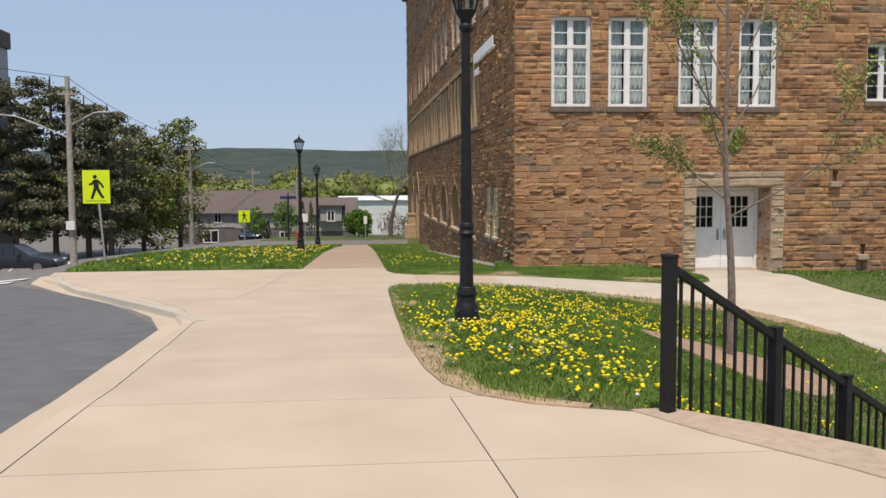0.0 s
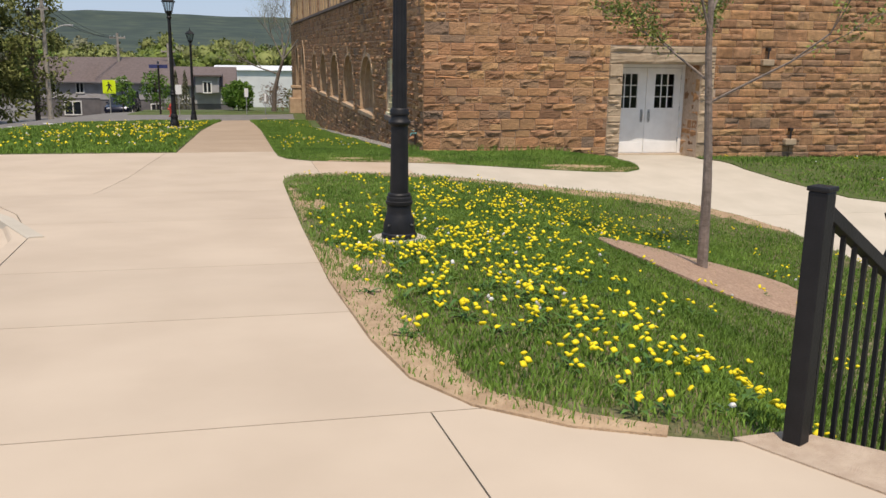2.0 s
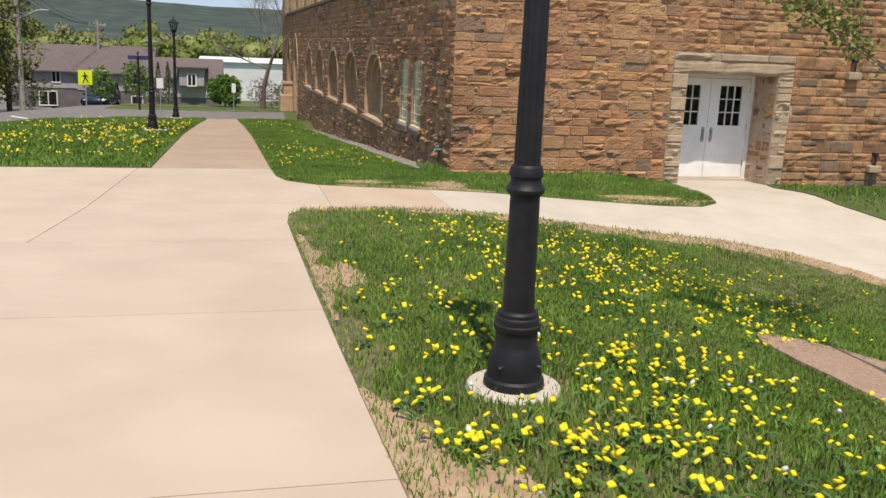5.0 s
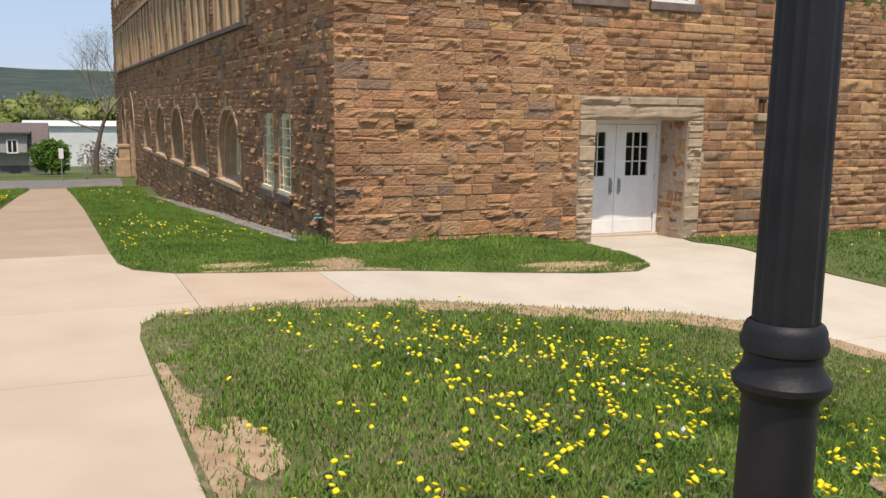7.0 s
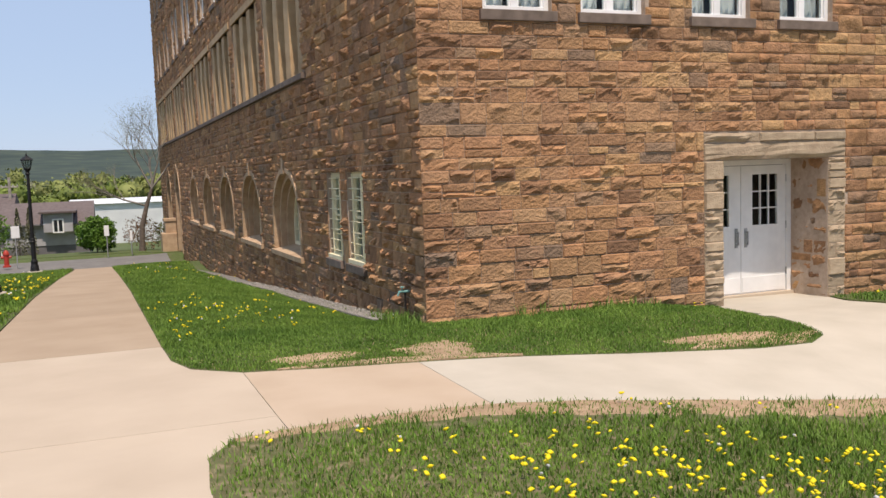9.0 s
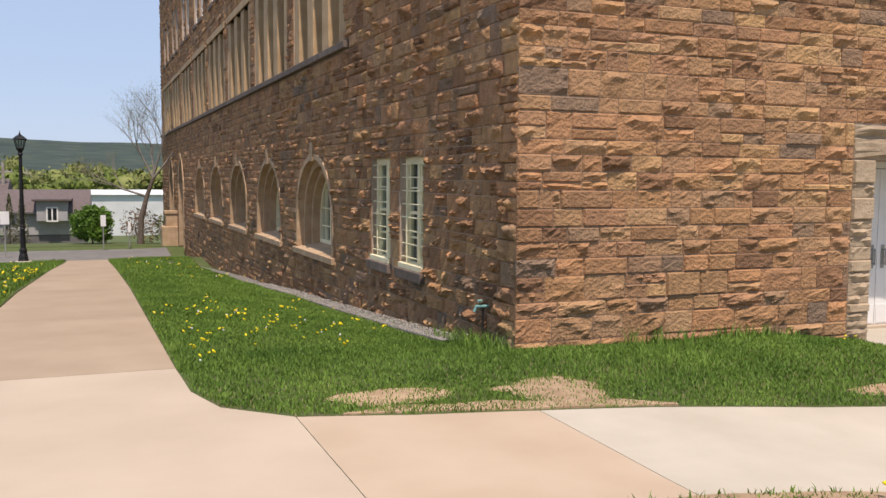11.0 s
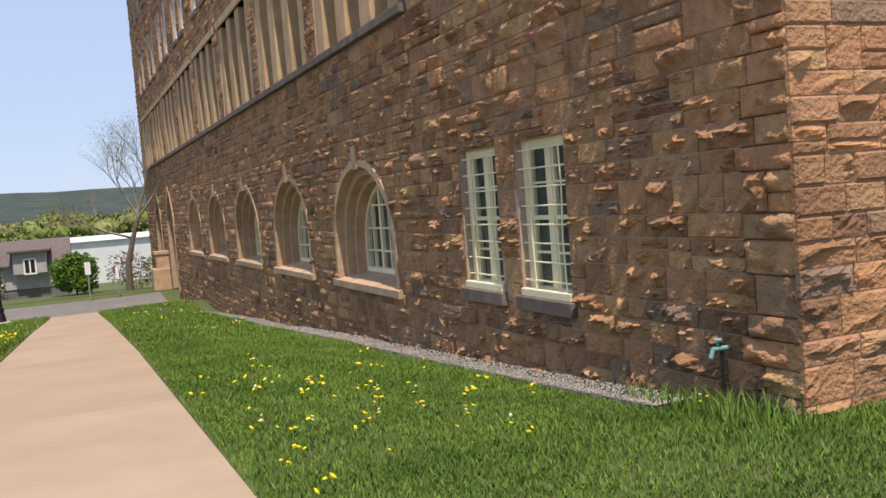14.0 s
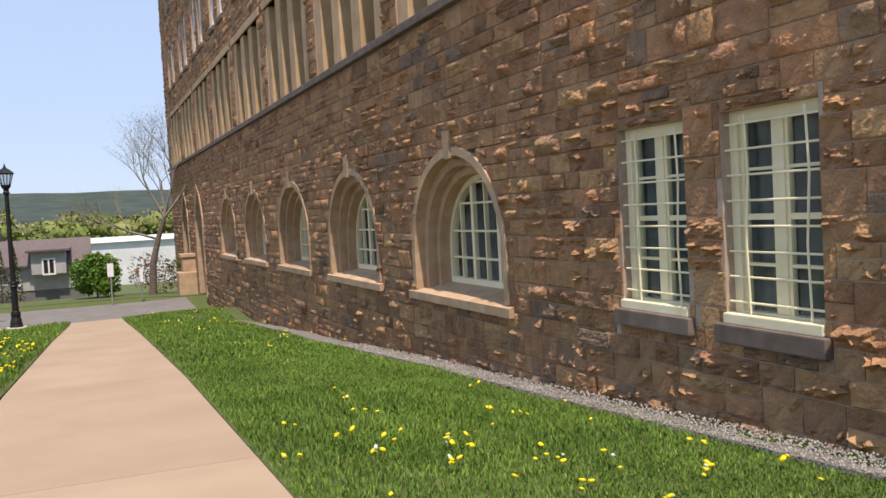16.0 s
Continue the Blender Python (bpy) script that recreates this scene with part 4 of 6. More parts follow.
tube(bm, (0.0, 0.02, -0.02), (0.0, 0.02, -0.32), 0.016)
finish(bm, "pipe", brown_iron, tap)


# ---- street furniture ----
def lamp_post():
    it = thing("street_lamp", "black cast-iron lamp post with a six-sided lantern", "street lamp", group="lamp posts along the walk")
    finish(lathe(bmesh.new(), [(0.255, -0.15), (0.265, 0.03), (0.255, 0.06), (0.24, 0.065)], 28), "footing", concrete_pale, it, "round concrete footing")
    base = finish(lathe(bmesh.new(), [(0.166, 0.03), (0.168, 0.07), (0.163, 0.105), (0.150, 0.118), (0.150, 0.135), (0.148, 0.17), (0.143, 0.21), (0.134, 0.25), (0.122, 0.285), (0.116, 0.30), (0.113, 0.37), (0.126, 0.385), (0.128, 0.41), (0.118, 0.416), (0.117, 0.424), (0.119, 0.436), (0.116, 0.45), (0.108, 0.456), (0.108, 0.475), (0.098, 0.487), (0.088, 0.49)], 32), "base", iron, it, smooth=True)
    bm = bmesh.new()
    for a in (0.6, 2.2, 3.9, 5.4):
        tube(bm, (0.14 * math.cos(a), 0.14 * math.sin(a), 0.2), (0.165 * math.cos(a), 0.165 * math.sin(a), 0.2), 0.008)
    finish(bm, "bolt", steel, base)
    finish(lathe(bmesh.new(), [(0.086, 0.48), (0.078, 1.12)], 28), "lower_shaft", iron, it, smooth=True)
    finish(lathe(bmesh.new(), [(0.078, 1.10), (0.086, 1.112), (0.101, 1.128), (0.102, 1.142), (0.09, 1.158), (0.081, 1.175), (0.080, 1.2), (0.089, 1.207), (0.091, 1.225), (0.086, 1.236), (0.085, 1.25), (0.079, 1.262), (0.071, 1.268)], 28), "collar", iron, it, smooth=True)
    finish(lathe(bmesh.new(), [(0.069, 1.262), (0.052, 3.58)], 32, flute=1), "fluted_shaft", iron, it)
    finish(lathe(bmesh.new(), [(0.058, 3.56), (0.08, 3.59), (0.08, 3.62), (0.06, 3.65), (0.07, 3.7), (0.115, 3.76), (0.12, 3.79)], 24), "capital", iron, it, smooth=True)
    lant = finish(lathe(bmesh.new(), [(0.12, 3.78), (0.13, 3.8), (0.12, 3.815)], 6), "lantern", iron, it)
    bm = bmesh.new()
    for k in range(6):
        a = 2 * math.pi * k / 6
        tube(bm, (0.115 * math.cos(a), 0.115 * math.sin(a), 3.8), (0.19 * math.cos(a), 0.19 * math.sin(a), 4.1), 0.012, seg=6)
    finish(bm, "lantern_bar", iron, lant)
    bm = bmesh.new()
    lathe(bm, [(0.108, 3.81), (0.178, 4.095)], 6)
    p = finish(bm, "lantern_glass", lantern_glass, lant, "milky lantern glass")
    p.visible_shadow = False
    finish(lathe(bmesh.new(), [(0.215, 4.09), (0.235, 4.11), (0.20, 4.145), (0.13, 4.2), (0.075, 4.24), (0.05, 4.245)], 6), "roof", iron, lant)
    finish(lathe(bmesh.new(), [(0.045, 4.24), (0.05, 4.265), (0.02, 4.285), (0.028, 4.31), (0.012, 4.34), (0.004, 4.4)], 12), "finial", iron, lant, smooth=True)
    return it


lantern_glass = glass_material("lantern glass", (0.75, 0.78, 0.78), 0.25)
lamp = lamp_post()
lamp.matrix_world = pose(2.535, 10.88, -0.22)
for x, y, lean in ((-1.16, 33.6, 0), (-1.28, 47.2, 0)):
    copy_thing(lamp, pose(x, y, float(walkway(x, y)) + 0.015, 0, 0, 20))


def railing():
    """Sloping stair guard: posts, top and bottom rails, balusters and a handrail end."""
    it = thing("stair_railing", "black steel stair guard with square balusters, stepping down", "railing", (3.29, 5.82, -0.05), math.degrees(math.atan2(0.474, 0.88)))
    posts, slope = (0.0, 1.12, 2.02, 2.92), -0.52
    for k, d in enumerate(posts):
        z = slope * d
        boxed("post", iron, it, (d - 0.038, d + 0.038, -0.038, 0.038, z, z + 1.10), 0.006)
        boxed("post_cap", iron, it, (d - 0.044, d + 0.044, -0.044, 0.044, z + 1.10, z + 1.12), 0.006)
        bm = bmesh.new()
        box(bm, d - 0.075, d + 0.075, -0.075, 0.075, z - 0.005, z + 0.012, 0.003)
        for a in (-1, 1):
            for b in (-1, 1):
                tube(bm, (d + 0.055 * a, 0.055 * b, z + 0.01), (d + 0.055 * a, 0.055 * b, z + 0.03), 0.009, seg=6)
        finish(bm, "base_plate", brown_iron, it, "rust-edged base plate with bolts")
    for da, db in zip(posts, posts[1:]):
        for off, r, nm in ((1.04, 0.026, "top_rail"), (0.10, 0.018, "bottom_rail")):
            bm = bmesh.new()
            L = math.hypot(db - da, slope * (db - da))
            m = Matrix.Translation(((da + db) / 2, 0, slope * (da + db) / 2 + off)) @ Matrix.Rotation(-math.atan(slope), 4, "Y")
            box(bm, -L / 2, L / 2, -r, r, -r, r, 0.004, m)
            finish(bm, nm, iron, it)
        n = round((db - da) / 0.108)
        for i in range(1, n):
            d = da + (db - da) * i / n
            boxed("baluster", iron, it, (d - 0.009, d + 0.009, -0.009, 0.009, slope * d + 0.11, slope * d + 1.03))
    bm = bmesh.new()
    d0 = posts[-1]
    pts = [(d0, 0, slope * d0 + 0.98), (d0 + 0.28, 0, slope * (d0 + 0.3) + 0.95), (d0 + 0.42, 0, slope * (d0 + 0.34) + 0.93), (d0 + 0.45, 0, slope * (d0 + 0.34) + 0.99)]
    for p, q in zip(pts, pts[1:]):
        tube(bm, p, q, 0.022, seg=12)
    finish(bm, "handrail_end", iron, it, smooth=True)
    return it


railing()


def stairs():
    """Concrete flight beside the guard, with its edge kerb."""
    it = tagged(new("stairs"), "concrete steps leading down to the sunken court", "stairs", kind="structure")
    it.matrix_world = pose(3.33, 5.86, 0, 0, 0, math.degrees(math.atan2(0.474, 0.88)))
    for k in range(9):
        boxed("step", concrete, it, (0.05 + k * 0.325, 0.05 + (k + 1) * 0.325 + 0.02, -2.3, -0.12, -1.9, -0.172 * (k + 1)), 0.012)
    return it


stairs()
# kerb of rough concrete at the head of the flight
kerb_top = [(3.06, 5.90), (3.34, 5.92), (3.78, 5.47), (4.13, 5.03), (4.36, 4.68), (5.36, 3.2), (6.96, 0.9), (6.5, 0.55), (4.8, 2.95), (3.84, 4.66), (3.62, 4.97), (3.38, 5.32)]
tagged(drape("stair_kerb", kerb_top, material("rough aggregate concrete", (.44, .335, .245), (.53, .42, .315), 14, 0.95, 0.8, 110, spread=0.1, dist=0.012), 0.008, 0.3, 1.8, walkway), "rough aggregate concrete kerb at the head of the steps", "kerb", kind="structure")


def bench():
    """Strap-steel park bench: slatted seat and back between scrolled ends."""
    it = thing("bench", "dark bronze steel slat bench with curled arms on the court", "bench", group="court benches")
    L = 1.85
    for s in (-1, 1):
        x = s * L / 2
        bm = bmesh.new()
        pts = [(0.30, 0.0), (0.26, 0.2), (0.24, 0.40), (0.27, 0.55), (0.30, 0.62), (0.24, 0.66), (0.10, 0.64), (-0.05, 0.63), (-0.17, 0.64)]
        for p, q in zip(pts, pts[1:]):
            tube(bm, (x, -p[0], p[1]), (x, -q[0], q[1]), 0.033, seg=8)
        pts = [(-0.30, 0.0), (-0.24, 0.2), (-0.16, 0.42), (-0.22, 0.64), (-0.30, 0.86)]
        for p, q in zip(pts, pts[1:]):
            tube(bm, (x, -p[0], p[1]), (x, -q[0], q[1]), 0.036, seg=8)
        tube(bm, (x, -0.25, 0.40), (x, 0.17, 0.40), 0.024, seg=8)
        tube(bm, (x, -0.26, 0.20), (x, 0.24, 0.20), 0.016, seg=8)
        for y in (-0.30, 0.30):
            box(bm, x - 0.04, x + 0.04, y - 0.05, y + 0.05, 0.0, 0.02, 0.004)
        finish(bm, "bench_end", brown_iron, it, "scrolled steel leg and arm")
    n = 30
    for i in range(n):
        x = -L / 2 + 0.04 + (L - 0.08) * i / (n - 1)
        bm = bmesh.new()
        pts = [(-0.26, 0.385), (-0.22, 0.415), (-0.05, 0.405), (0.10, 0.41), (0.165, 0.45), (0.20, 0.58), (0.255, 0.76), (0.29, 0.85)]
        for p, q in zip(pts, pts[1:]):
            d = Vector((0, q[0] - p[0], q[1] - p[1]))
            m = Matrix.Translation((x, (p[0] + q[0]) / 2, (p[1] + q[1]) / 2)) @ Matrix.Rotation(math.atan2(d.z, d.y), 4, "X")
            box(bm, -0.019, 0.019, -d.length / 2 - 0.003, d.length / 2 + 0.003, -0.004, 0.004, 0, m)
        finish(bm, "slat", brown_iron, it)
    for y, z, nm in ((-0.255, 0.385, "front_rail"), (0.295, 0.86, "top_rail"), (0.155, 0.42, "back_rail")):
        finish(tube(bmesh.new(), (-L / 2, y, z), (L / 2, y, z), 0.022, seg=10), nm, brown_iron, it, smooth=True)
    return it


b1 = bench()
b1.matrix_world = pose(10.56, 13.0, float(land(10.6, 13)) + 0.004, 0, 0, 82)
copy_thing(b1, pose(16.1, 17.1, float(land(16, 17)) + 0.004, 0, 0, 178))
pad = material("brown paving pad", (.30, .235, .19), (.36, .285, .235), 8, 0.9, 0.3, 90)
tagged(drape("bench_pad", [(10.05, 11.9), (10.6, 11.8), (11.0, 14.1), (10.45, 14.2)], pad, 0.003, 0.5, 0.02, land), "grey-brown pad under the bench", "paving", kind="structure")


def crossing_sign(at, turn, high, wide, tall, lean=0.0):
    it = thing("crossing_sign", "yellow-green pedestrian crossing sign on a steel post", "road sign", at, turn, "crossing signs")
    finish(tube(bmesh.new(), (lean, 0.03, -0.1), (0, 0.03, high + tall * 0.9), 0.032, seg=10), "post", galv, it)
    bm = bmesh.new()
    box(bm, -wide / 2, wide / 2, -0.006, 0.006, high, high + tall, 0.0)
    plate = finish(bm, "sign_plate", sign_yellow, it, "fluorescent yellow-green plate")
    s = tall / 1.0
    bm = bmesh.new()
    cz = high + tall * 0.5

    def limb(p, q, r):
        tube(bm, (p[0] * s, -0.012, cz + p[1] * s), (q[0] * s, -0.012, cz + q[1] * s), r * s, seg=6)
    bmesh.ops.create_uvsphere(bm, u_segments=8, v_segments=6, radius=0.06 * s, matrix=Matrix.Translation((-0.03 * s, -0.012, cz + 0.30 * s)))
    for p, q, r in (((-.01, .22), (.0, -.02), .075), ((-.03, .2), (-.16, .05), .032), ((-.16, .05), (-.2, .1), .028), ((.03, .2), (.16, .06), .032), ((.16, .06), (.2, -.03), .028), ((-.02, -.02), (-.08, -.2), .045), ((-.08, -.2), (-.14, -.36), .04), ((.02, -.02), (.1, -.2), .045), ((.1, -.2), (.2, -.34), .04)):
        limb(p, q, r)
    for v in bm.verts:
        v.co.y = -0.0075 + (v.co.y + 0.012) * 0.02
    box(bm, -0.36 * wide, 0.36 * wide, -0.0085, -0.0065, high + tall * 0.07, high + tall * 0.085)
    finish(bm, "walking_symbol", black_paint, plate, "black walking figure symbol")
    return it


sign_yellow = material("sign yellow", (.62, .78, .01), (.68, .84, .02), 3, 0.5, 0.0, 20, spread=0.04)
black_paint = material("black sign paint", (.01, .01, .01), (.015, .015, .015), 5, 0.5, 0.0, 30)
crossing_sign((-6.35, 26.1, float(walkway(0, 26.1))), 6, 1.78, 0.74, 0.95, 0.18)
crossing_sign((-7.0, 61.0, -2.5), 4, 1.3, 0.75, 0.82)

wood_pole = material("grey weathered pole", (.28, .25, .21), (.40, .37, .32), 6, 0.9, 0.4, 60, spread=0.1)
dark_wire = material("black cable", (.02, .02, .02), (.03, .03, .03), 5, 0.7, 0.0, 20)


def utility_pole(at, tall, arms, cross, r=0.15):
    it = thing("utility_pole", "grey wooden utility pole with street light arms", "utility pole", at, 0, "utility poles")
    finish(tube(bmesh.new(), (0, 0, -0.3), (0, 0, tall), r, r * 0.62, 12), "pole", wood_pole, it, smooth=True)
    for sx, z0, dx, dz in arms:
        bm = bmesh.new()
        pts = [(0, z0), (sx * dx * 0.5, z0 + dz * 0.62), (sx * dx * 0.8, z0 + dz * 0.95), (sx * dx, z0 + dz)]
        for p, q in zip(pts, pts[1:]):
            tube(bm, (p[0], 0, p[1]), (q[0], 0, q[1]), 0.045, 0.038, 8)
        arm = finish(bm, "light_arm", galv, it)
        bm = bmesh.new()
        box(bm, sx * dx - 0.1 if sx > 0 else -dx - 0.5, sx * dx + 0.5 if sx > 0 else -dx + 0.1, -0.1, 0.1, z0 + dz - 0.05, z0 + dz + 0.06, 0.04)
        finish(bm, "lamp_head", galv, arm, "grey lamp head")
    for z, L in cross:
        bm = bmesh.new()
        box(bm, -L, L, -0.06, 0.06, z - 0.06, z + 0.06, 0.01)
        c = finish(bm, "crossarm", wood_pole, it)
        bm = bmesh.new()
        for x in (-L * 0.9, -L * 0.4, L * 0.4, L * 0.9):
            lathe(bm, [(0.03, 0.05), (0.05, 0.1), (0.03, 0.17)], 8, at=(x, 0, z))
        finish(bm, "insulator", galv, c)
    return it


p1 = utility_pole((-14.15, 48.0, float(street(-14.15, 48)) - 0.12), 9.9, ((-1, 6.7, 3.3, 1.2), (1, 7.3, 1.6, 0.75)), ((9.0, 0.5),), 0.2)
boxed("notice_box", white_paint, p1, (-0.22, 0.22, -0.36, -0.18, 1.9, 2.35), 0.01, "small white box on the pole")
utility_pole((-12.7, 72.0, float(street(-12.7, 72)) - 0.12), 8.6, ((-1, 5.9, 3.0, 0.8), (1, 6.2, 1.5, 0.7)), ((8.0, 0.4),), 0.2)
utility_pole((-9.3, 84.0, -4.2), 7.0, (), ((6.6, 0.66),), 0.16)
utility_pole((-5.2, 84.0, -4.2), 6.2, (), ((5.5, 0.6),), 0.16)
for dz, dx in ((9.8, 0.0), (9.1, -0.45), (9.1, 0.45)):
    bm = bmesh.new()
    spans = [((-14.15 + dx, 48.0, -2.75 + dz), (-12.7 + dx * 0.7, 72.0, -4.9 + dz)), ((-40, 22, 0.5 + dz), (-14.15 + dx, 48.0, -2.75 + dz)), ((-12.7 + dx * 0.7, 72.0, -4.9 + dz), (-9.3, 84, 2.4))]
    for a, b in spans:
        a, b = Vector(a), Vector(b)
        pts = [a.lerp(b, i / 12) - Vector((0, 0, 0.5 * 4 * (i / 12) * (1 - i / 12))) for i in range(13)]
        for p, q in zip(pts, pts[1:]):
            tube(bm, p, q, 0.016, seg=5)
    tagged(finish(bm, "overhead_cable", dark_wire), "thin black overhead cable between the poles", "cable", "overhead cables")


def street_sign():
    it = thing("street_name_sign", "dark post with two small blue street name plates", "street sign", (-3.05, 50.0, -1.62))
    finish(tube(bmesh.new(), (0, 0, -0.1), (0, 0, 2.35), 0.05, seg=10), "post", brown_iron, it)
    blue = material("blue plate", (.03, .04, .14), (.05, .06, .18), 5, 0.4, 0.0, 30)
    boxed("name_plate", blue, it, (-0.45, 0.45, -0.012, 0.012, 2.2, 2.38), 0.004)
    boxed("name_plate", blue, it, (-0.012, 0.012, -0.45, 0.45, 2.40, 2.56), 0.004)


street_sign()
for x, y, w, hgt in ((-2.3, 52.5, 0.32, 1.75), (1.25, 56.5, 0.22, 1.5), (2.35, 57, 0.12, 1.2)):
    it = thing("parking_sign", "small pale green sign on a thin post at the drive", "road sign", (x, y, float(walkway(x, y)) - 0.05), 5, "small drive signs")
    finish(tube(bmesh.new(), (0, 0.02, 0), (0, 0.02, hgt), 0.025, seg=8), "post", galv, it)
    boxed("sign_plate", white_paint, it, (-w / 2, w / 2, -0.01, 0.01, hgt - 0.5, hgt), 0.003)

hyd = thing("fire_hydrant", "red fire hydrant with a pale base at the drive edge", "hydrant", (-2.75, 53.0, float(walkway(0, 53)) - 0.02))
red_paint = material("red paint", (.35, .03, .02), (.45, .05, .03), 9, 0.5, 0.2, 40)
finish(lathe(bmesh.new(), [(0.16, 0), (0.16, 0.06), (0.1, 0.08), (0.1, 0.5), (0.13, 0.52), (0.13, 0.56), (0.09, 0.66), (0.03, 0.72)], 16), "barrel", red_paint, hyd, smooth=True)
finish(tube(bmesh.new(), (-0.2, 0, 0.42), (0.2, 0, 0.42), 0.06, seg=10), "outlet", red_paint, hyd)


def car(name, label, at, turn, L, W, H, paint, van=False):
    """Body lofted from sections along its length, with cabin glass, wheels and lamps."""
    it = thing(name, label, "car", at, turn)
    hw = W / 2
    if van:
        outline = [(-L / 2, .45, .80), (-L / 2 + .1, .30, .98), (-L * .2, .28, 1.0), (L * .22, .28, .98), (L * .33, .28, .90), (L / 2 - .12, .30, .74), (L / 2, .42, .60)]
        cabin = [(-L / 2 + .08, .95, .02), (-L / 2 + .3, H, .14), (L * .08, H + .02, .15), (L * .33, .92, .06)]
    else:
        outline = [(-L / 2, .45, .78), (-L / 2 + .15, .30, .90), (-L * .25, .26, .93), (L * .15, .26, .90), (L * .3, .26, .84), (L / 2 - .15, .28, .70), (L / 2, .40, .55)]
        cabin = [(-L * .37, .90, .04), (-L * .2, H, .20), (L * .03, H + .01, .20), (L * .22, .86, .06)]
    bm = bmesh.new()
    rings = []
    for i, (x, zb, zt) in enumerate(outline):
        k = 0.80 if i in (0, len(outline) - 1) else 1.0
        pts = [(-hw * k * .92, zb), (-hw * k, zb + (zt - zb) * .45), (-hw * k * .93, zt - .03), (-hw * k * .8, zt), (hw * k * .8, zt), (hw * k * .93, zt - .03), (hw * k, zb + (zt - zb) * .45), (hw * k * .92, zb)]
        rings.append([bm.verts.new((x, y, z)) for y, z in pts])
    for a, b in zip(rings, rings[1:]):
        for i in range(8):
            bm.faces.new((a[i], a[(i + 1) % 8], b[(i + 1) % 8], b[i]))
    bm.faces.new(rings[0]), bm.faces.new(rings[-1][::-1])
    bmesh.ops.bevel(bm, geom=bm.edges[:], offset=0.02, segments=2, affect="EDGES")
    body = finish(bm, "body", paint, it, smooth=True)
    for shrink, nm, mt, dz in ((0.0, "window_band", car_glass, 0.0), (0.012, "roof_panel", paint, 0.012)):
        bm = bmesh.new()
        rings = []
        for x, z, tuck in cabin:
            y = hw * 0.92 - tuck
            rings.append([bm.verts.new((x, -y, z)), bm.verts.new((x, y, z))])
        if nm == "roof_panel":
            rr = [[bm.verts.new((x, s * (hw * 0.92 - tuck - 0.02), z + dz)) for s in (-1, 1)] for x, z, tuck in cabin[1:3]]
            top = bm.faces.new((rr[0][0], rr[0][1], rr[1][1], rr[1][0]))
            for pr in [q for r in rings for q in r]:
                bm.verts.remove(pr)
            bmesh.ops.extrude_face_region(bm, geom=[top])
            for v in rr[0] + rr[1]:
                v.co.z -= 0.05
        else:
            low = [[bm.verts.new((cabin[k][0], s * hw * 0.9, 0.82)) for s in (-1, 1)] for k in (0, 3)]
            for a, b in zip(rings, rings[1:]):
                bm.faces.new((a[0], b[0], b[1], a[1]))
            for s in (0, 1):
                bm.faces.new([r[s] for r in rings] + [low[1][s], low[0][s]])
            bm.faces.new((rings[0][0], rings[0][1], low[0][1], low[0][0]))
            bm.faces.new((rings[-1][0], rings[-1][1], low[1][1], low[1][0]))
        finish(bm, nm, mt, body)
    bm = bmesh.new()
    for x in (cabin[1][0], (cabin[1][0] + cabin[2][0]) / 2, cabin[2][0]):
        for s in (-1, 1):
            tube(bm, (x, s * (hw * 0.905), 0.85), (x, s * (hw * 0.93 - cabin[1][2]), H), 0.03, seg=6)
    finish(bm, "pillar", paint, body)
    for x in (-L * .31, L * .31):
        for s in (-1, 1):
            wh = finish(tube(bmesh.new(), (x, s * (hw - .2), .32), (x, s * (hw + .01), .32), .32, seg=24), "wheel", tyre, it, "black tyre")
            finish(tube(bmesh.new(), (x, s * (hw - .1), .32), (x, s * (hw + .02), .32), .2, seg=16), "rim", steel, wh, "alloy rim")
    for s in (-1, 1):
        boxed("headlight", lamp_white, body, (L / 2 - .16, L / 2 - .02, s * hw * .62 - .15, s * hw * .62 + .15, .56, .68), .03)
        boxed("tail_light", red_paint, body, (-L / 2 - .005, -L / 2 + .08, s * hw * .66 - .1, s * hw * .66 + .1, .65, .8), .02)
        boxed("mirror", paint, body, (cabin[2][0] + .25, cabin[2][0] + .42, s * (hw + .08) - .08, s * (hw + .08) + .08, .90, 1.03), .03)
    return it


car_glass = material("dark car glass", (.015, .018, .022), (.02, .024, .03), 3, 0.08, 0.0, 20, spec=0.6)
tyre = material("tyre rubber", (.015, .015, .015), (.025, .025, .025), 20, 0.85, 0.3, 60)
lamp_white = material("headlamp", (.6, .62, .65), (.7, .72, .75), 5, 0.15, 0.0, 20)
grey_car = material("charcoal car paint", (.035, .04, .05), (.045, .05, .06), 2, 0.25, 0.0, 20, metal=0.3)
navy_car = material("navy car paint", (.01, .014, .03), (.014, .018, .038), 2, 0.22, 0.0, 20, metal=0.3)
car("sedan", "charcoal saloon car driving on the street", (-15.9, 45.0, float(street(-15.9, 45)) - 0.11), -3, 4.4, 1.75, 1.36, grey_car)
car("pickup_van", "dark blue utility vehicle parked by the houses", (-7.9, 74.0, float(street(-7.9, 74)) - 0.1), -95, 4.6, 1.85, 1.7, navy_car, True)


# ---- neighbouring buildings ----
siding_pale = material("pale grey siding", (.36, .35, .36), (.44, .43, .44), 2, 0.7, 0.2, 30, spread=0.08)
siding_dark = material("slate grey siding", (.13, .125, .13), (.18, .17, .175), 2, 0.7, 0.2, 30, spread=0.08)
shingle = material("brown shingle roof", (.11, .085, .08), (.16, .125, .115), 5, 0.9, 0.4, 25, spread=0.1)
brick_red = material("red brick", (.22, .06, .045), (.30, .09, .07), 8, 0.9, 0.4, 40, spread=0.12)
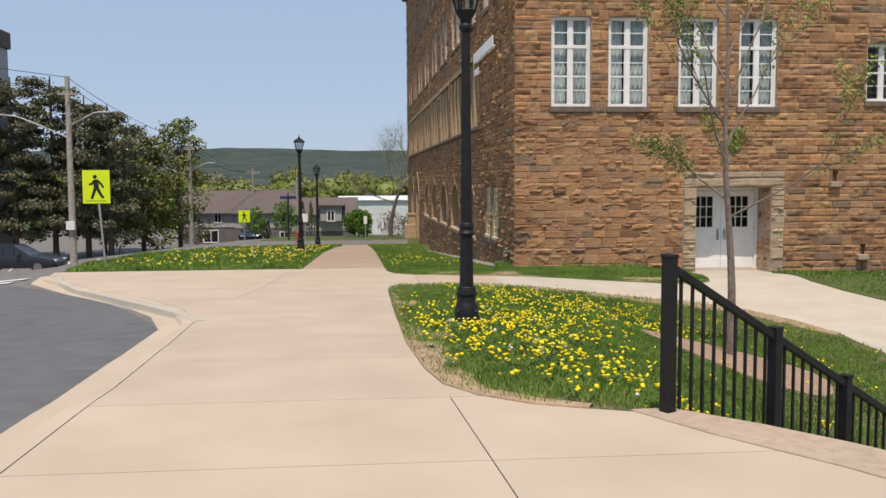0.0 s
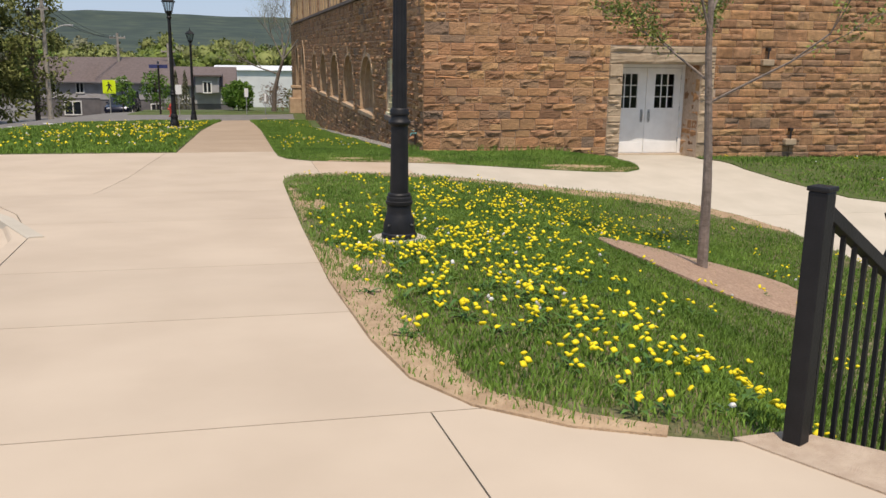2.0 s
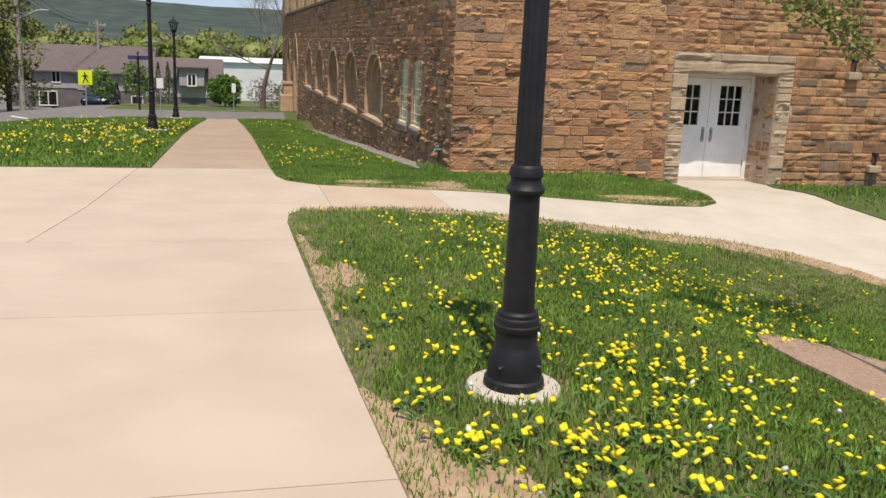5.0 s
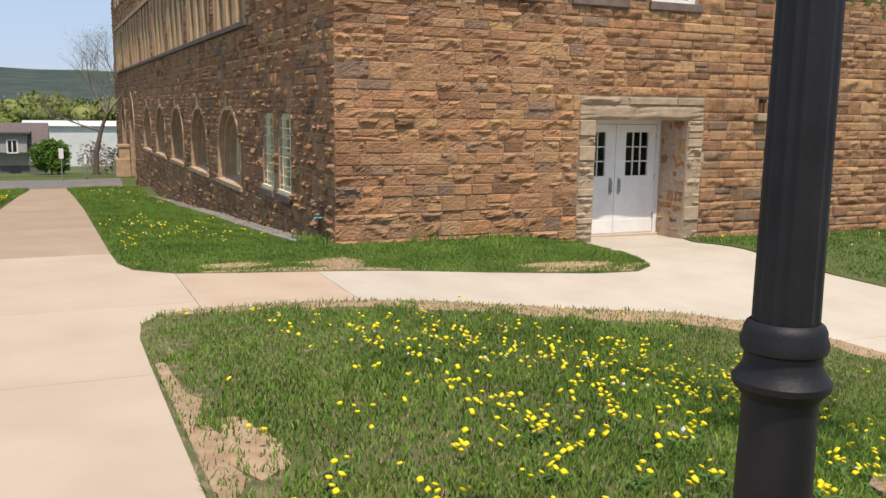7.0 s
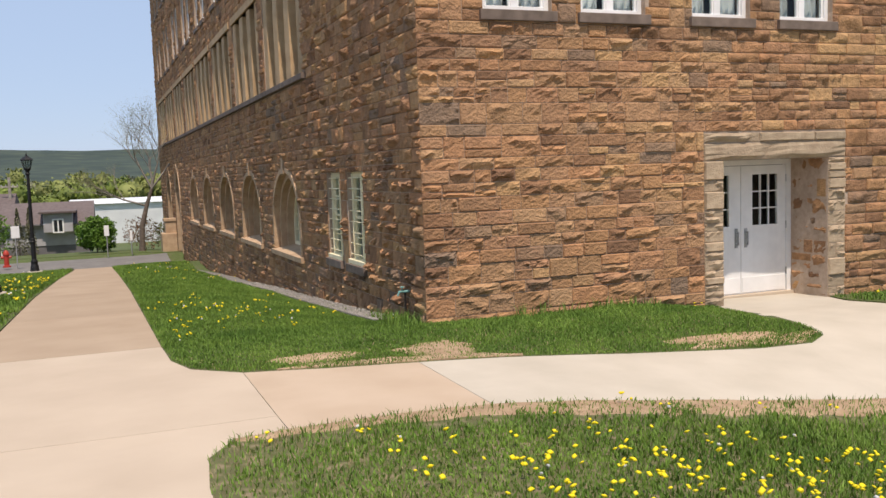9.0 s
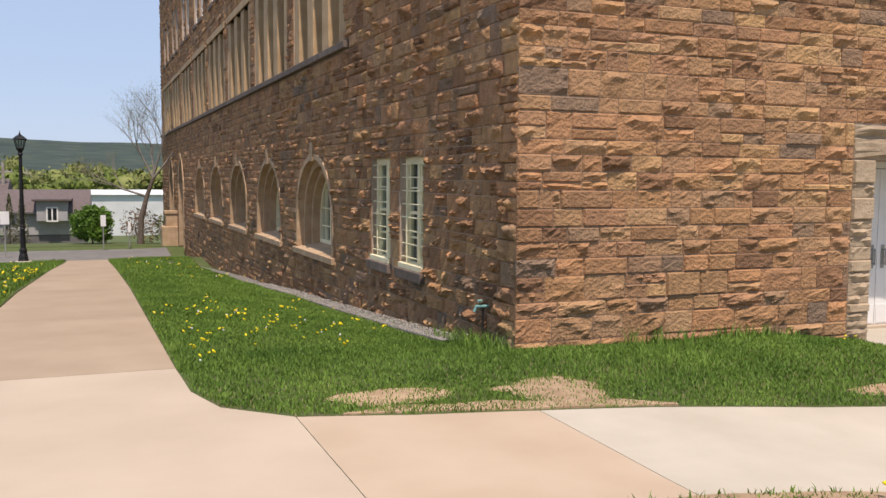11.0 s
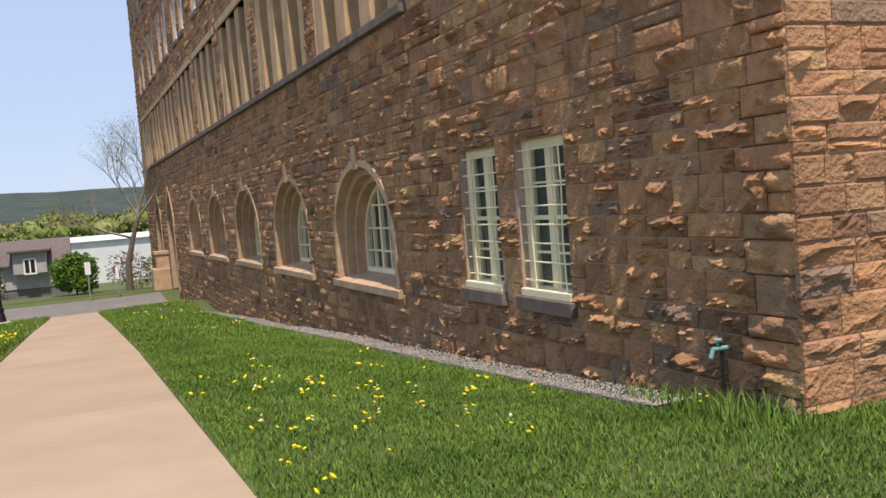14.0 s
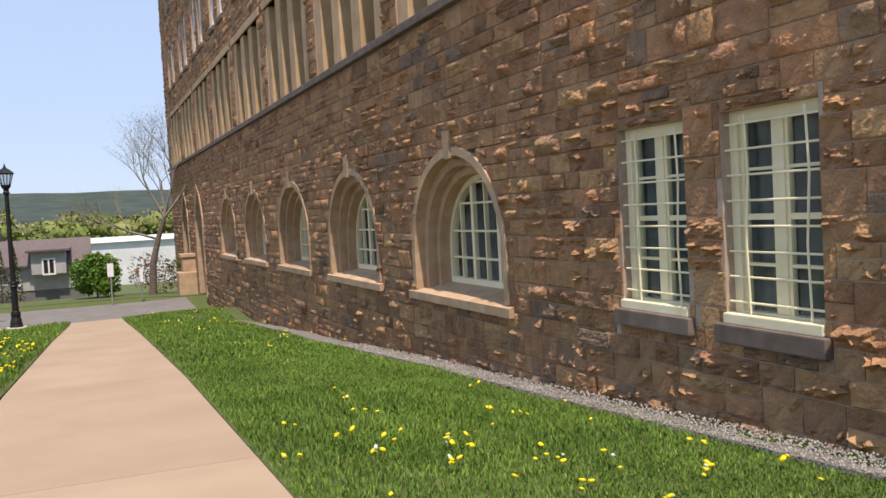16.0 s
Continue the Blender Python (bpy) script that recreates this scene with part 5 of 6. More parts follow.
sheet_white = material("white metal sheeting", (.62, .64, .64), (.74, .76, .75), 0.5, 0.6, 0.1, 8, spread=0.08)


def pane_window(parent, x0, x1, y, z0, z1):
    bm = bmesh.new()
    t = 0.09
    for d in ((x0, x0 + t, z0, z1), (x1 - t, x1, z0, z1), (x0 + t, x1 - t, z0, z0 + t), (x0 + t, x1 - t, z1 - t, z1), ((x0 + x1) / 2 - 0.04, (x0 + x1) / 2 + 0.04, z0 + t, z1 - t)):
        box(bm, d[0], d[1], y - 0.06, y + 0.02, d[2], d[3])
    w = finish(bm, "window", white_paint, parent, "white framed window")
    boxed("pane", car_glass, w, (x0 + t, x1 - t, y - 0.03, y - 0.01, z0 + t, z1 - t), 0, "dark glass pane")


def town_house(x0, x1, y, depth, zb, split, eave, ridge, wins, dormer=None, label="two-storey townhouse with grey siding and brown shingle roof"):
    it = thing("town_house", label, "house", group="townhouses down the street")
    boxed("lower_wall", siding_dark, it, (x0, x1, y, y + depth, zb, split), 0.02)
    boxed("upper_wall", siding_pale, it, (x0 - 0.03, x1 + 0.03, y - 0.05, y + depth, split, eave), 0.02)
    bm = bmesh.new()
    o = 0.35
    a = [bm.verts.new(p) for p in ((x0 - o, y - o, eave - 0.05), (x1 + o, y - o, eave - 0.05), (x1 + o, y + depth + o, eave - 0.05), (x0 - o, y + depth + o, eave - 0.05), (x0 - o, y + depth / 2, ridge), (x1 + o, y + depth / 2, ridge))]
    for f in ((0, 1, 5, 4), (2, 3, 4, 5), (0, 4, 3), (1, 2, 5), (0, 3, 2, 1)):
        bm.faces.new([a[i] for i in f])
    finish(bm, "roof", shingle, it)
    boxed("gutter", siding_dark, it, (x0 - o, x1 + o, y - o - 0.1, y - o + 0.02, eave - 0.14, eave - 0.02), 0.02)
    for w in wins:
        pane_window(it, w[0], w[1], y - 0.05, w[2], w[3])
    if dormer:
        dx0, dx1, dz0, dz1 = dormer
        boxed("bay", siding_pale, it, (dx0, dx1, y - 0.6, y + 1.5, dz0, dz1), 0.02)
        boxed("bay_roof", shingle, it, (dx0 - 0.25, dx1 + 0.25, y - 0.9, y + 3, dz1, dz1 + 0.14), 0.03)
        pane_window(it, (dx0 + dx1) / 2 - 0.35, (dx0 + dx1) / 2 + 0.35, y - 0.6, dz1 - 1.3, dz1 - 0.35)
    return it


town_house(-15.6, -10.6, 82, 9, -4.6, -2.6, -1.2, 0.75, [(-14.9, -14.1, -2.2, -1.2), (-12.6, -11.9, -2.2, -1.2), (-13.6, -12.2, -4.0, -2.8)])
town_house(-10.4, -5.2, 80, 10, -4.6, -2.6, -1.15, 0.8, [(-9.4, -8.2, -2.1, -1.0), (-6.9, -5.8, -2.1, -1.0), (-9.2, -7.4, -4.1, -2.8), (-6.5, -5.6, -4.1, -2.9)])
town_house(-5.0, 0.2, 76, 9, -4.6, -2.7, -1.2, 0.12, [(-3.7, -3.2, -2.4, -1.5), (-0.7, -0.15, -2.4, -1.5)], (-2.6, -0.8, -1.8, -0.55))
bm = bmesh.new()
box(bm, -3.0, 20, 138, 165, -12, -1.35)
shed = thing("warehouse", "long low white metal-clad building beyond the trees", "building")
finish(bm, "wall", sheet_white, shed)
bm = bmesh.new()
a = [bm.verts.new(p) for p in ((-3.4, 137.6, -1.4), (20.4, 137.6, -1.4), (20.4, 165.4, -1.4), (-3.4, 165.4, -1.4), (-3.4, 151, -0.9), (20.4, 151, -0.9))]
for f in ((0, 1, 5, 4), (2, 3, 4, 5), (0, 4, 3), (1, 2, 5), (0, 3, 2, 1)):
    bm.faces.new([a[i] for i in f])
finish(bm, "roof", sheet_white, shed)

grey_house = thing("grey_house", "tall grey-sided house at the edge of the car park", "house")
boxed("wall", siding_pale, grey_house, (-31, -24.4, 59, 67, -3, 11.2), 0.03)
boxed("roof", shingle, grey_house, (-31.4, -24.2, 58.6, 67.2, 11.2, 12.4), 0.1)

# white pavilion joined to the end wall
pav = thing("pavilion", "white classical pavilion with pilasters and dark gridded windows", "building")
PY, PX = 22.5, 18.88
boxed("wall", white_paint, pav, (PX + 0.1, 30, PY + 0.1, 26, -0.85, 2.75))
boxed("plinth", tan_stone, pav, (PX, 30.1, PY - 0.05, 26, -1.6, -0.8), 0.02, "stone plinth")
boxed("entablature", white_paint, pav, (PX + 0.02, 30.1, PY - 0.06, 26, 2.75, 3.28), 0.02)
boxed("cornice", white_paint, pav, (PX + 0.02, 30.2, PY - 0.16, 26, 3.28, 3.4), 0.03)
boxed("moulding", white_paint, pav, (PX + 0.02, 30.2, PY - 0.12, 26, 2.7, 2.78), 0.02)
for x in (PX + 0.05, 19.55, 22.0, 24.4):
    p = boxed("pilaster", white_paint, pav, (x, x + 0.55, PY - 0.02, PY + 0.2, -0.8, 2.7), 0.015)
    boxed("pilaster_base", white_paint, p, (x - 0.08, x + 0.63, PY - 0.1, PY + 0.2, -0.82, -0.6), 0.03)
    boxed("capital", white_paint, p, (x - 0.06, x + 0.61, PY - 0.08, PY + 0.2, 2.52, 2.7), 0.03)
for x0 in (20.4, 22.8):
    bm = bmesh.new()
    for d in ((x0, x0 + 0.07, -0.4, 2.05), (x0 + 1.3, x0 + 1.37, -0.4, 2.05), (x0 + 0.65, x0 + 0.72, -0.4, 2.05)):
        box(bm, d[0], d[1], PY + 0.02, PY + 0.13, d[2], d[3])
    for k in range(6):
        z = -0.4 + 2.4 * k / 5
        box(bm, x0 + 0.05, x0 + 1.33, PY + 0.03, PY + 0.12, z - 0.02, z + 0.03)
    w = finish(bm, "window", white_paint, pav, "white gridded window")
    boxed("pane", car_glass, w, (x0, x0 + 1.36, PY + 0.06, PY + 0.098, -0.4, 2.05), 0, "dark glass")
bm = bmesh.new()
teal = material("teal letter", (.10, .42, .36), (.14, .48, .42), 5, 0.6, 0.0, 20)
for d in ((0, 0.06, 0, 0.34), (0.06, 0.24, 0, 0.06), (0.06, 0.20, 0.14, 0.20), (0.06, 0.24, 0.28, 0.34)):
    box(bm, 20.72 + d[0], 20.72 + d[1], PY + 0.035, PY + 0.045, 1.12 + d[2], 1.12 + d[3])
finish(bm, "letter_e", teal, pav, "teal letter E in the window")

red_b = thing("red_building", "red brick building with a pale cornice behind the pavilion", "building")
boxed("wall", brick_red, red_b, (38.7, 62, 45, 60, -3, 8.2))
boxed("side_wall", brick_red, red_b, (36.9, 38.7, 46.5, 60, -3, 8.0))
boxed("cornice", galv, red_b, (36.7, 62.2, 44.7, 60, 8.2, 8.55), 0.05)
boxed("roof_vent", galv, red_b, (38.6, 41, 46, 48, 8.55, 8.9), 0.05)
pane_window(red_b, 43.3, 44.6, 44.98, 5.8, 7.8)

# ---- planting ----
bark = material("grey-brown bark", (.16, .125, .10), (.27, .215, .18), 14, 0.95, 0.8, 40, spread=0.15, dist=0.02)
bark_dark = material("dark bark", (.09, .07, .055), (.16, .125, .10), 9, 0.95, 0.8, 30, dist=0.03)
leaf_fresh = material("fresh spring leaves", (.16, .20, .04), (.24, .28, .06), 4, 0.6, 0.0, 20, spread=0.4)
leaf_green = material("green leaves", (.07, .16, .015), (.13, .24, .03), 1.0, 0.6, 0.0, 20, spread=0.45)
leaf_dark = material("dark needles", (.10, .105, .06), (.18, .18, .10), 1.0, 0.7, 0.0, 20, spread=0.45)
leaf_spring = material("bright spring foliage", (.095, .135, .022), (.165, .21, .036), 0.3, 0.7, 0.0, 20, spread=0.35)
leaf_olive = material("olive spring foliage", (.12, .145, .035), (.20, .215, .06), 0.6, 0.7, 0.0, 20, spread=0.4)
leaf_red = material("reddish buds", (.16, .085, .04), (.24, .14, .07), 0.8, 0.7, 0.0, 20, spread=0.4)
twig_mat = material("bare twigs", (.17, .15, .125), (.26, .235, .20), 3, 0.9, 0.2, 30)


def leaf_cloud(name, centres, size, mat, parent, seed, label="", droop=0.0):
    """Small leaf-shaped quads, one at every centre, each turned its own way."""
    r = np.random.default_rng(seed)
    c = np.asarray(centres, float)
    n = len(c)
    a = r.normal(size=(n, 3))
    a /= np.linalg.norm(a, axis=1)[:, None]
    b = np.cross(a, r.normal(size=(n, 3)))
    b /= np.linalg.norm(b, axis=1)[:, None]
    s = size * r.uniform(0.55, 1.3, (n, 1))
    v = np.stack([c - a * s, c + b * s * 0.55, c + a * s, c - b * s * 0.55], 1)
    return raw_mesh(name, v.reshape(-1, 3), np.arange(4 * n).reshape(-1, 4), mat, parent, label)


def grow(bm, p, d, length, r, depth, rnd, tips, spread=0.6, kids=3, lift=0.15, bend=0.18, seg=6):
    """A limb of a few bent lengths, that forks until it is a twig."""
    steps = 3
    for k in range(steps):
        q = p + d * (length / steps)
        r2 = r * 0.84
        tube(bm, p, q, r, r2, max(4, seg))
        p, r = q, r2
        d = (d + Vector((rnd.uniform(-bend, bend), rnd.uniform(-bend, bend), rnd.uniform(-bend, bend) + lift * 0.4))).normalized()
        if depth > 0 and k > 0:
            for _ in range(kids - 1 if k == 1 else kids):
                side = Vector((rnd.uniform(-1, 1), rnd.uniform(-1, 1), rnd.uniform(-0.4, 0.6)))
                nd = (d + side * spread * 1.3).normalized()
                grow(bm, p.copy(), nd, length * rnd.uniform(0.55, 0.8), r * 0.62, depth - 1, rnd, tips, spread, kids, lift, bend, seg - 1)
        if depth <= 1:
            tips.append(p.copy())


def young_tree():
    it = thing("young_tree", "slim young tree with sparse new leaves in a mulch bed", "tree", (6.55, 12.45, float(land(6.55, 12.45)) + 0.02))
    rnd = random.Random(4)
    bm = bmesh.new()
    trunk = [(0.04, 0, 0), (0.03, 0, 0.5), (0.02, 0, 1.0), (0.0, 0, 1.4), (-0.04, 0, 1.9), (-0.1, 0, 2.6), (-0.12, 0, 3.3), (-0.10, 0, 4.2), (-0.13, 0, 5.3), (-0.1, 0, 6.2)]
    for i, (a, b) in enumerate(zip(trunk, trunk[1:])):
        tube(bm, a, b, 0.068 * (1 - i * 0.085), 0.068 * (1 - (i + 1) * 0.085), 10)
    for i, p in enumerate(trunk[1:-1]):
        bmesh.ops.create_uvsphere(bm, u_segments=10, v_segments=6, radius=0.0675 * (1 - (i + 1) * 0.085), matrix=Matrix.Translation(p))
    finish(bm, "trunk", bark, it, smooth=True)
    tips = []
    bm = bmesh.new()
    for z, side, up, L in ((2.0, 0.9, 0.55, 1.5), (2.25, -0.7, 0.7, 0.7), (2.5, 0.3, 0.5, 0.8), (2.8, -0.6, 1.1, 1.4), (3.0, 0.8, 1.2, 1.7), (3.3, -0.8, 1.0, 1.4), (3.6, 0.6, 1.3, 1.5), (3.9, -0.5, 1.2, 1.2), (4.3, 0.7, 1.0, 1.2), (4.8, -0.6, 1.0, 1.0), (5.2, 0.5, 1.1, 0.9)):
        x = np.interp(z, [p[2] for p in trunk], [p[0] for p in trunk])
        grow(bm, Vector((x, 0, z)), Vector((side, rnd.uniform(-0.7, 0.7), up)).normalized(), L, 0.018, 2, rnd, tips, 0.45, 2, 0.1, 0.14, 5)
    finish(bm, "branchwork", bark, it)
    cs = [t + Vector((rnd.gauss(0, 0.06), rnd.gauss(0, 0.06), rnd.gauss(0, 0.06))) for t in tips for _ in range(20)]
    leaf_cloud("leaf_cover", cs, 0.028, leaf_fresh, it, 3, "sparse yellow-green young leaves")


young_tree()


def bare_tree(at, tall, seed, lean):
    it = thing("bare_tree", "tall tree still bare of leaves at the corner of the building", "tree", at)
    rnd = random.Random(seed)
    tips = []
    bm = bmesh.new()
    pts = [Vector((0, 0, -0.2)), Vector((0.1 * lean, 0, 1.3)), Vector((0.45 * lean, 0, 2.4)), Vector((0.85 * lean, 0, 3.3))]
    for i, (a, b) in enumerate(zip(pts, pts[1:])):
        tube(bm, a, b, 0.17 - i * 0.03, 0.14 - i * 0.03, 10)
    finish(bm, "trunk", bark_dark, it, smooth=True)
    bm = bmesh.new()
    for d, L in (((0.25, 0, 1), tall * 0.33), ((-0.45, 0.2, 1), tall * 0.31), ((0.7, -0.2, 0.9), tall * 0.28), ((-1.0, 0, 0.35), tall * 0.27), ((0.1, 0.6, 1), tall * 0.3)):
        grow(bm, pts[-1 if d[0] > -0.9 else -2], Vector(d).normalized(), L, 0.06, 3, rnd, tips, 0.5, 3, 0.2, 0.16, 4)
    finish(bm, "branchwork", twig_mat, it)
    cs = [t + Vector((rnd.gauss(0, 0.2), rnd.gauss(0, 0.2), rnd.gauss(0, 0.15))) for t in tips for _ in range(3)]
    leaf_cloud("bud_haze", cs, 0.022, leaf_olive, it, seed, "haze of opening buds")


bare_tree((2.95, 61.0, -2.35), 6.1, 6, 0.8)


def blob_points(r, n, centre, radii, hollow=0.55):
    d = r.normal(size=(n, 3))
    d /= np.linalg.norm(d, axis=1)[:, None]
    return np.asarray(centre) + d * np.asarray(radii) * r.uniform(hollow, 1.0, (n, 1)) * (1 + 0.18 * np.sin(d[:, :1] * 7 + centre[0]) + 0.12 * np.sin(d[:, 2:] * 11))


def crown_tree(name, label, at, tall, wide, mat, seed, leaf=0.16, lumps=9, per=260, clear=0.3, trunk_r=0.2, category="tree", group=""):
    """Trunk with limbs and a crown of many leafy lumps with gaps between them."""
    it = thing(name, label, category, at, 0, group)
    rnd, r = random.Random(seed), np.random.default_rng(seed)
    bm = bmesh.new()
    tube(bm, (0, 0, -0.3), (0, 0, tall * 0.75), trunk_r, trunk_r * 0.3, 8)
    pts = []
    for k in range(lumps):
        a = 2.4 * k + rnd.uniform(-0.4, 0.4)
        f = (k + 0.5) / lumps
        z = tall * (clear + (0.92 - clear) * f)
        rad = wide * 0.5 * math.sin(math.pi * (0.18 + 0.72 * f)) * rnd.uniform(0.45, 0.85)
        c = (rad * math.cos(a), rad * math.sin(a), z)
        tube(bm, (0, 0, z * 0.7), c, trunk_r * 0.35, trunk_r * 0.08, 5)
        s = wide * rnd.uniform(0.17, 0.27)
        pts.append(blob_points(r, per, c, (s, s, s * 0.8)))
    finish(bm, "trunk", bark_dark, it)
    leaf_cloud("crown", np.concatenate(pts), leaf, mat, it, seed)
    return it


def pine(at, tall, wide, seed):
    it = thing("pine_tree", "tall dark pine with ragged tiers of needles", "tree", at, 0, "pines at the car park")
    rnd, r = random.Random(seed), np.random.default_rng(seed)
    bm = bmesh.new()
    tube(bm, (0, 0, -0.3), (0, 0, tall), 0.24, 0.05, 8)
    pts = []
    n = 26
    for k in range(n):
        f = k / n
        z = tall * (0.14 + 0.84 * f)
        L = wide * 0.5 * (0.55 + 0.45 * math.sin(math.pi * (0.25 + 0.7 * f))) * rnd.uniform(0.55, 1.05)
        a = 2.4 * k + rnd.uniform(-0.5, 0.5)
        e = Vector((L * math.cos(a), L * math.sin(a), z + L * 0.12))
        tube(bm, (0, 0, z), e, 0.05, 0.015, 5)
        for q in (0.5, 0.78, 1.0):
            c = Vector((0, 0, z)).lerp(e, q)
            pts.append(blob_points(r, 190, tuple(c), (1.0, 1.0, 0.42), 0.1))
    finish(bm, "trunk", bark_dark, it)
    leaf_cloud("needle_cover", np.concatenate(pts), 0.125, leaf_dark, it, seed)


for x, y, tall, wide, sd in ((-23.2, 64, 11.6, 5.5, 1), (-21.2, 66, 11.9, 6.0, 2), (-19.2, 67, 10.6, 6.2, 3), (-17.3, 66, 9.6, 5.6, 4), (-25.5, 68, 11.0, 6.0, 5)):
    pine((x, y, float(street(x, y)) - 0.12), tall + 1.4, wide, sd)
crown_tree("broadleaf_tree", "broad tree in thin spring leaf by the houses", (-14.0, 74, -4.05), 11.4, 5.6, leaf_olive, 11, 0.13, 17, 420, 0.12)
crown_tree("broadleaf_tree", "tree in thin spring leaf beside the pines", (-16.2, 71, -4.05), 10.0, 5.0, leaf_olive, 12, 0.15, 15, 420, 0.1)
crown_tree("broadleaf_tree", "tree in thin spring leaf beside the pines", (-19.5, 72, -4.05), 11.0, 6.0, leaf_olive, 13, 0.15, 15, 420, 0.1)
hedge_rnd = random.Random(8)
for k in range(12):
    x = -52 + k * 3.3
    crown_tree("shrub", "dense dark shrub at the back of the car park", (x, 113 + hedge_rnd.uniform(-1, 1), -4.2), hedge_rnd.uniform(4.0, 6.0), 6.0, leaf_olive if k % 3 else leaf_green, 60 + k, 0.3, 10, 90, 0.12, 0.15, "shrub", "shrubs behind the car park")
crown_tree("shrub", "round dense green shrub at the drive", (0.75, 61.5, -2.4), 1.95, 2.1, leaf_green, 14, 0.07, 16, 620, 0.25, 0.05, "shrub")
crown_tree("shrub", "loose reddish brush beside the bare tree", (3.1, 63.5, -2.45), 1.7, 2.4, leaf_red, 15, 0.06, 12, 90, 0.2, 0.04, "shrub")
crown_tree("shrub", "loose yellow-green brush beside the building", (4.6, 64.0, -2.45), 1.5, 2.2, leaf_olive, 16, 0.06, 12, 110, 0.2, 0.04, "shrub")
crown_tree("small_tree", "small green tree in front of the houses", (-4.9, 68, -2.9), 3.0, 2.2, leaf_green, 17, 0.08, 11, 170, 0.25, 0.06)
crown_tree("small_tree", "small green tree in front of the houses", (-7.4, 70, -3.0), 2.6, 2.0, leaf_green, 18, 0.08, 11, 150, 0.25, 0.06)
for k, x in enumerate((-3.75, -3.1)):
    it = thing("cedar", "narrow dark green cedar in front of a house", "tree", (x, 71, -3.2), 0, "cedars by the houses")
    r = np.random.default_rng(30 + k)
    f = r.uniform(0, 1, 900)
    a = r.uniform(0, 6.283, 900)
    rad = 0.5 * (1 - f) ** 0.8 * r.uniform(0.5, 1, 900)
    leaf_cloud("foliage", np.stack([rad * np.cos(a), rad * np.sin(a), 0.1 + f * 3.1], 1), 0.07, leaf_dark, it, k)
    finish(tube(bmesh.new(), (0, 0, -0.1), (0, 0, 2.6), 0.06, 0.02, 6), "trunk", bark_dark, it)


# ---- distance: valley woods and the far ridge ----
def woods():
    r = np.random.default_rng(5)
    for name, mat, n, y0, y1, seed in (("far_woods", leaf_spring, 40, 185, 260, 1), ("far_woods", leaf_olive, 46, 175, 300, 2), ("far_woods", leaf_dark, 16, 240, 320, 3)):
        pts, cores = [], []
        for k in range(n):
            y = r.uniform(y0, y1)
            x = r.uniform(-0.42, 0.16) * y
            g = -9.5 + (y - 180) * 0.012
            s = r.uniform(4.5, 7.5)
            hgt = r.uniform(8, 14)
            for q in range(7):
                c = (x + r.normal() * s * 0.45, y + r.normal() * s * 0.4, g + hgt * r.uniform(0.3, 0.85))
                pts.append(blob_points(r, 170, c, (s * 0.55, s * 0.55, hgt * 0.22), 0.75))
                cores.append((c, (s * 0.55, s * 0.55, hgt * 0.22)))
        V, F = [], []
        th, ph = np.meshgrid(np.linspace(0, 2 * np.pi, 10, endpoint=False), np.linspace(0.15, np.pi - 0.15, 6))
        unit = np.stack([np.cos(th) * np.sin(ph), np.sin(th) * np.sin(ph), np.cos(ph)], -1).reshape(-1, 3)
        grid = [(10 * i + j, 10 * i + (j + 1) % 10, 10 * i + 10 + (j + 1) % 10, 10 * i + 10 + j) for i in range(5) for j in range(10)]
        for k, (c, rad) in enumerate(cores):
            V.append(np.asarray(c) + unit * np.asarray(rad) * r.uniform(0.62, 0.86, (60, 1)))
            F += [tuple(60 * k + q for q in f) for f in grid]
        tagged(raw_mesh(name, np.concatenate(V), F, mat, smooth=True), "dense inner foliage of the valley woods", "woods", kind="stuff")
        ob = leaf_cloud(name, np.concatenate(pts), 0.5, mat, None, seed)
        tagged(ob, "spring woods in the valley beyond the houses", "woods", kind="stuff")


woods()
# distance haze is mixed into these greens as a blue tint
hill_mat = material("haze-tinted wooded hillside", (.024, .042, .034), (.066, .088, .056), 0.035, 0.95, 0.0, 0.2, spread=0.25, c3=(.04, .06, .043))


def ridge():
    xs, ys = np.linspace(-2600, 2600, 260), np.linspace(330, 2400, 60)
    X, Y = np.meshgrid(xs, ys)
    Z = np.zeros_like(X)
    for i in range(X.shape[0]):
        for j in range(X.shape[1]):
            p = Vector((X[i, j] * 0.0022, Y[i, j] * 0.003, 1.3))
            Z[i, j] = noise.fractal(p, 1.0, 2.0, 4) * 9 + noise.noise(p * 9) * 2.5
    up = smooth01((Y - 330) / 1250)
    top = 59 - 0.012 * np.clip(X + 400, 0, 1500)
    Z = Z * up - 14 + (top + 14) * up * (0.72 + 0.28 * up)
    n = len(xs)
    i = np.arange(len(ys) - 1)[:, None] * n + np.arange(n - 1)[None, :]
    ob = raw_mesh("backdrop", np.stack([X, Y, Z], -1).reshape(-1, 3), np.stack([i, i + 1, i + n + 1, i + n], -1).reshape(-1, 4), hill_mat, smooth=True)
    tagged(ob, "long wooded ridge across the valley", "hills", kind="structure")


ridge()


# ---- grass and dandelions ----
def patchiness(x, y, f, seed=0.0):
    return 0.5 + 0.25 * (np.sin(x * f + 1.7 * np.sin(y * f * 0.7 + seed)) + np.sin(y * f * 1.3 + 1.3 * np.sin(x * f * 0.9 + seed)))


def bare_patch(cx, cy, rx, ry, seed):
    rr = random.Random(seed)
    return [(cx + rx * math.cos(a) * rr.uniform(0.7, 1.15), cy + ry * math.sin(a) * rr.uniform(0.7, 1.15)) for a in [k * math.pi / 9 for k in range(18)]]


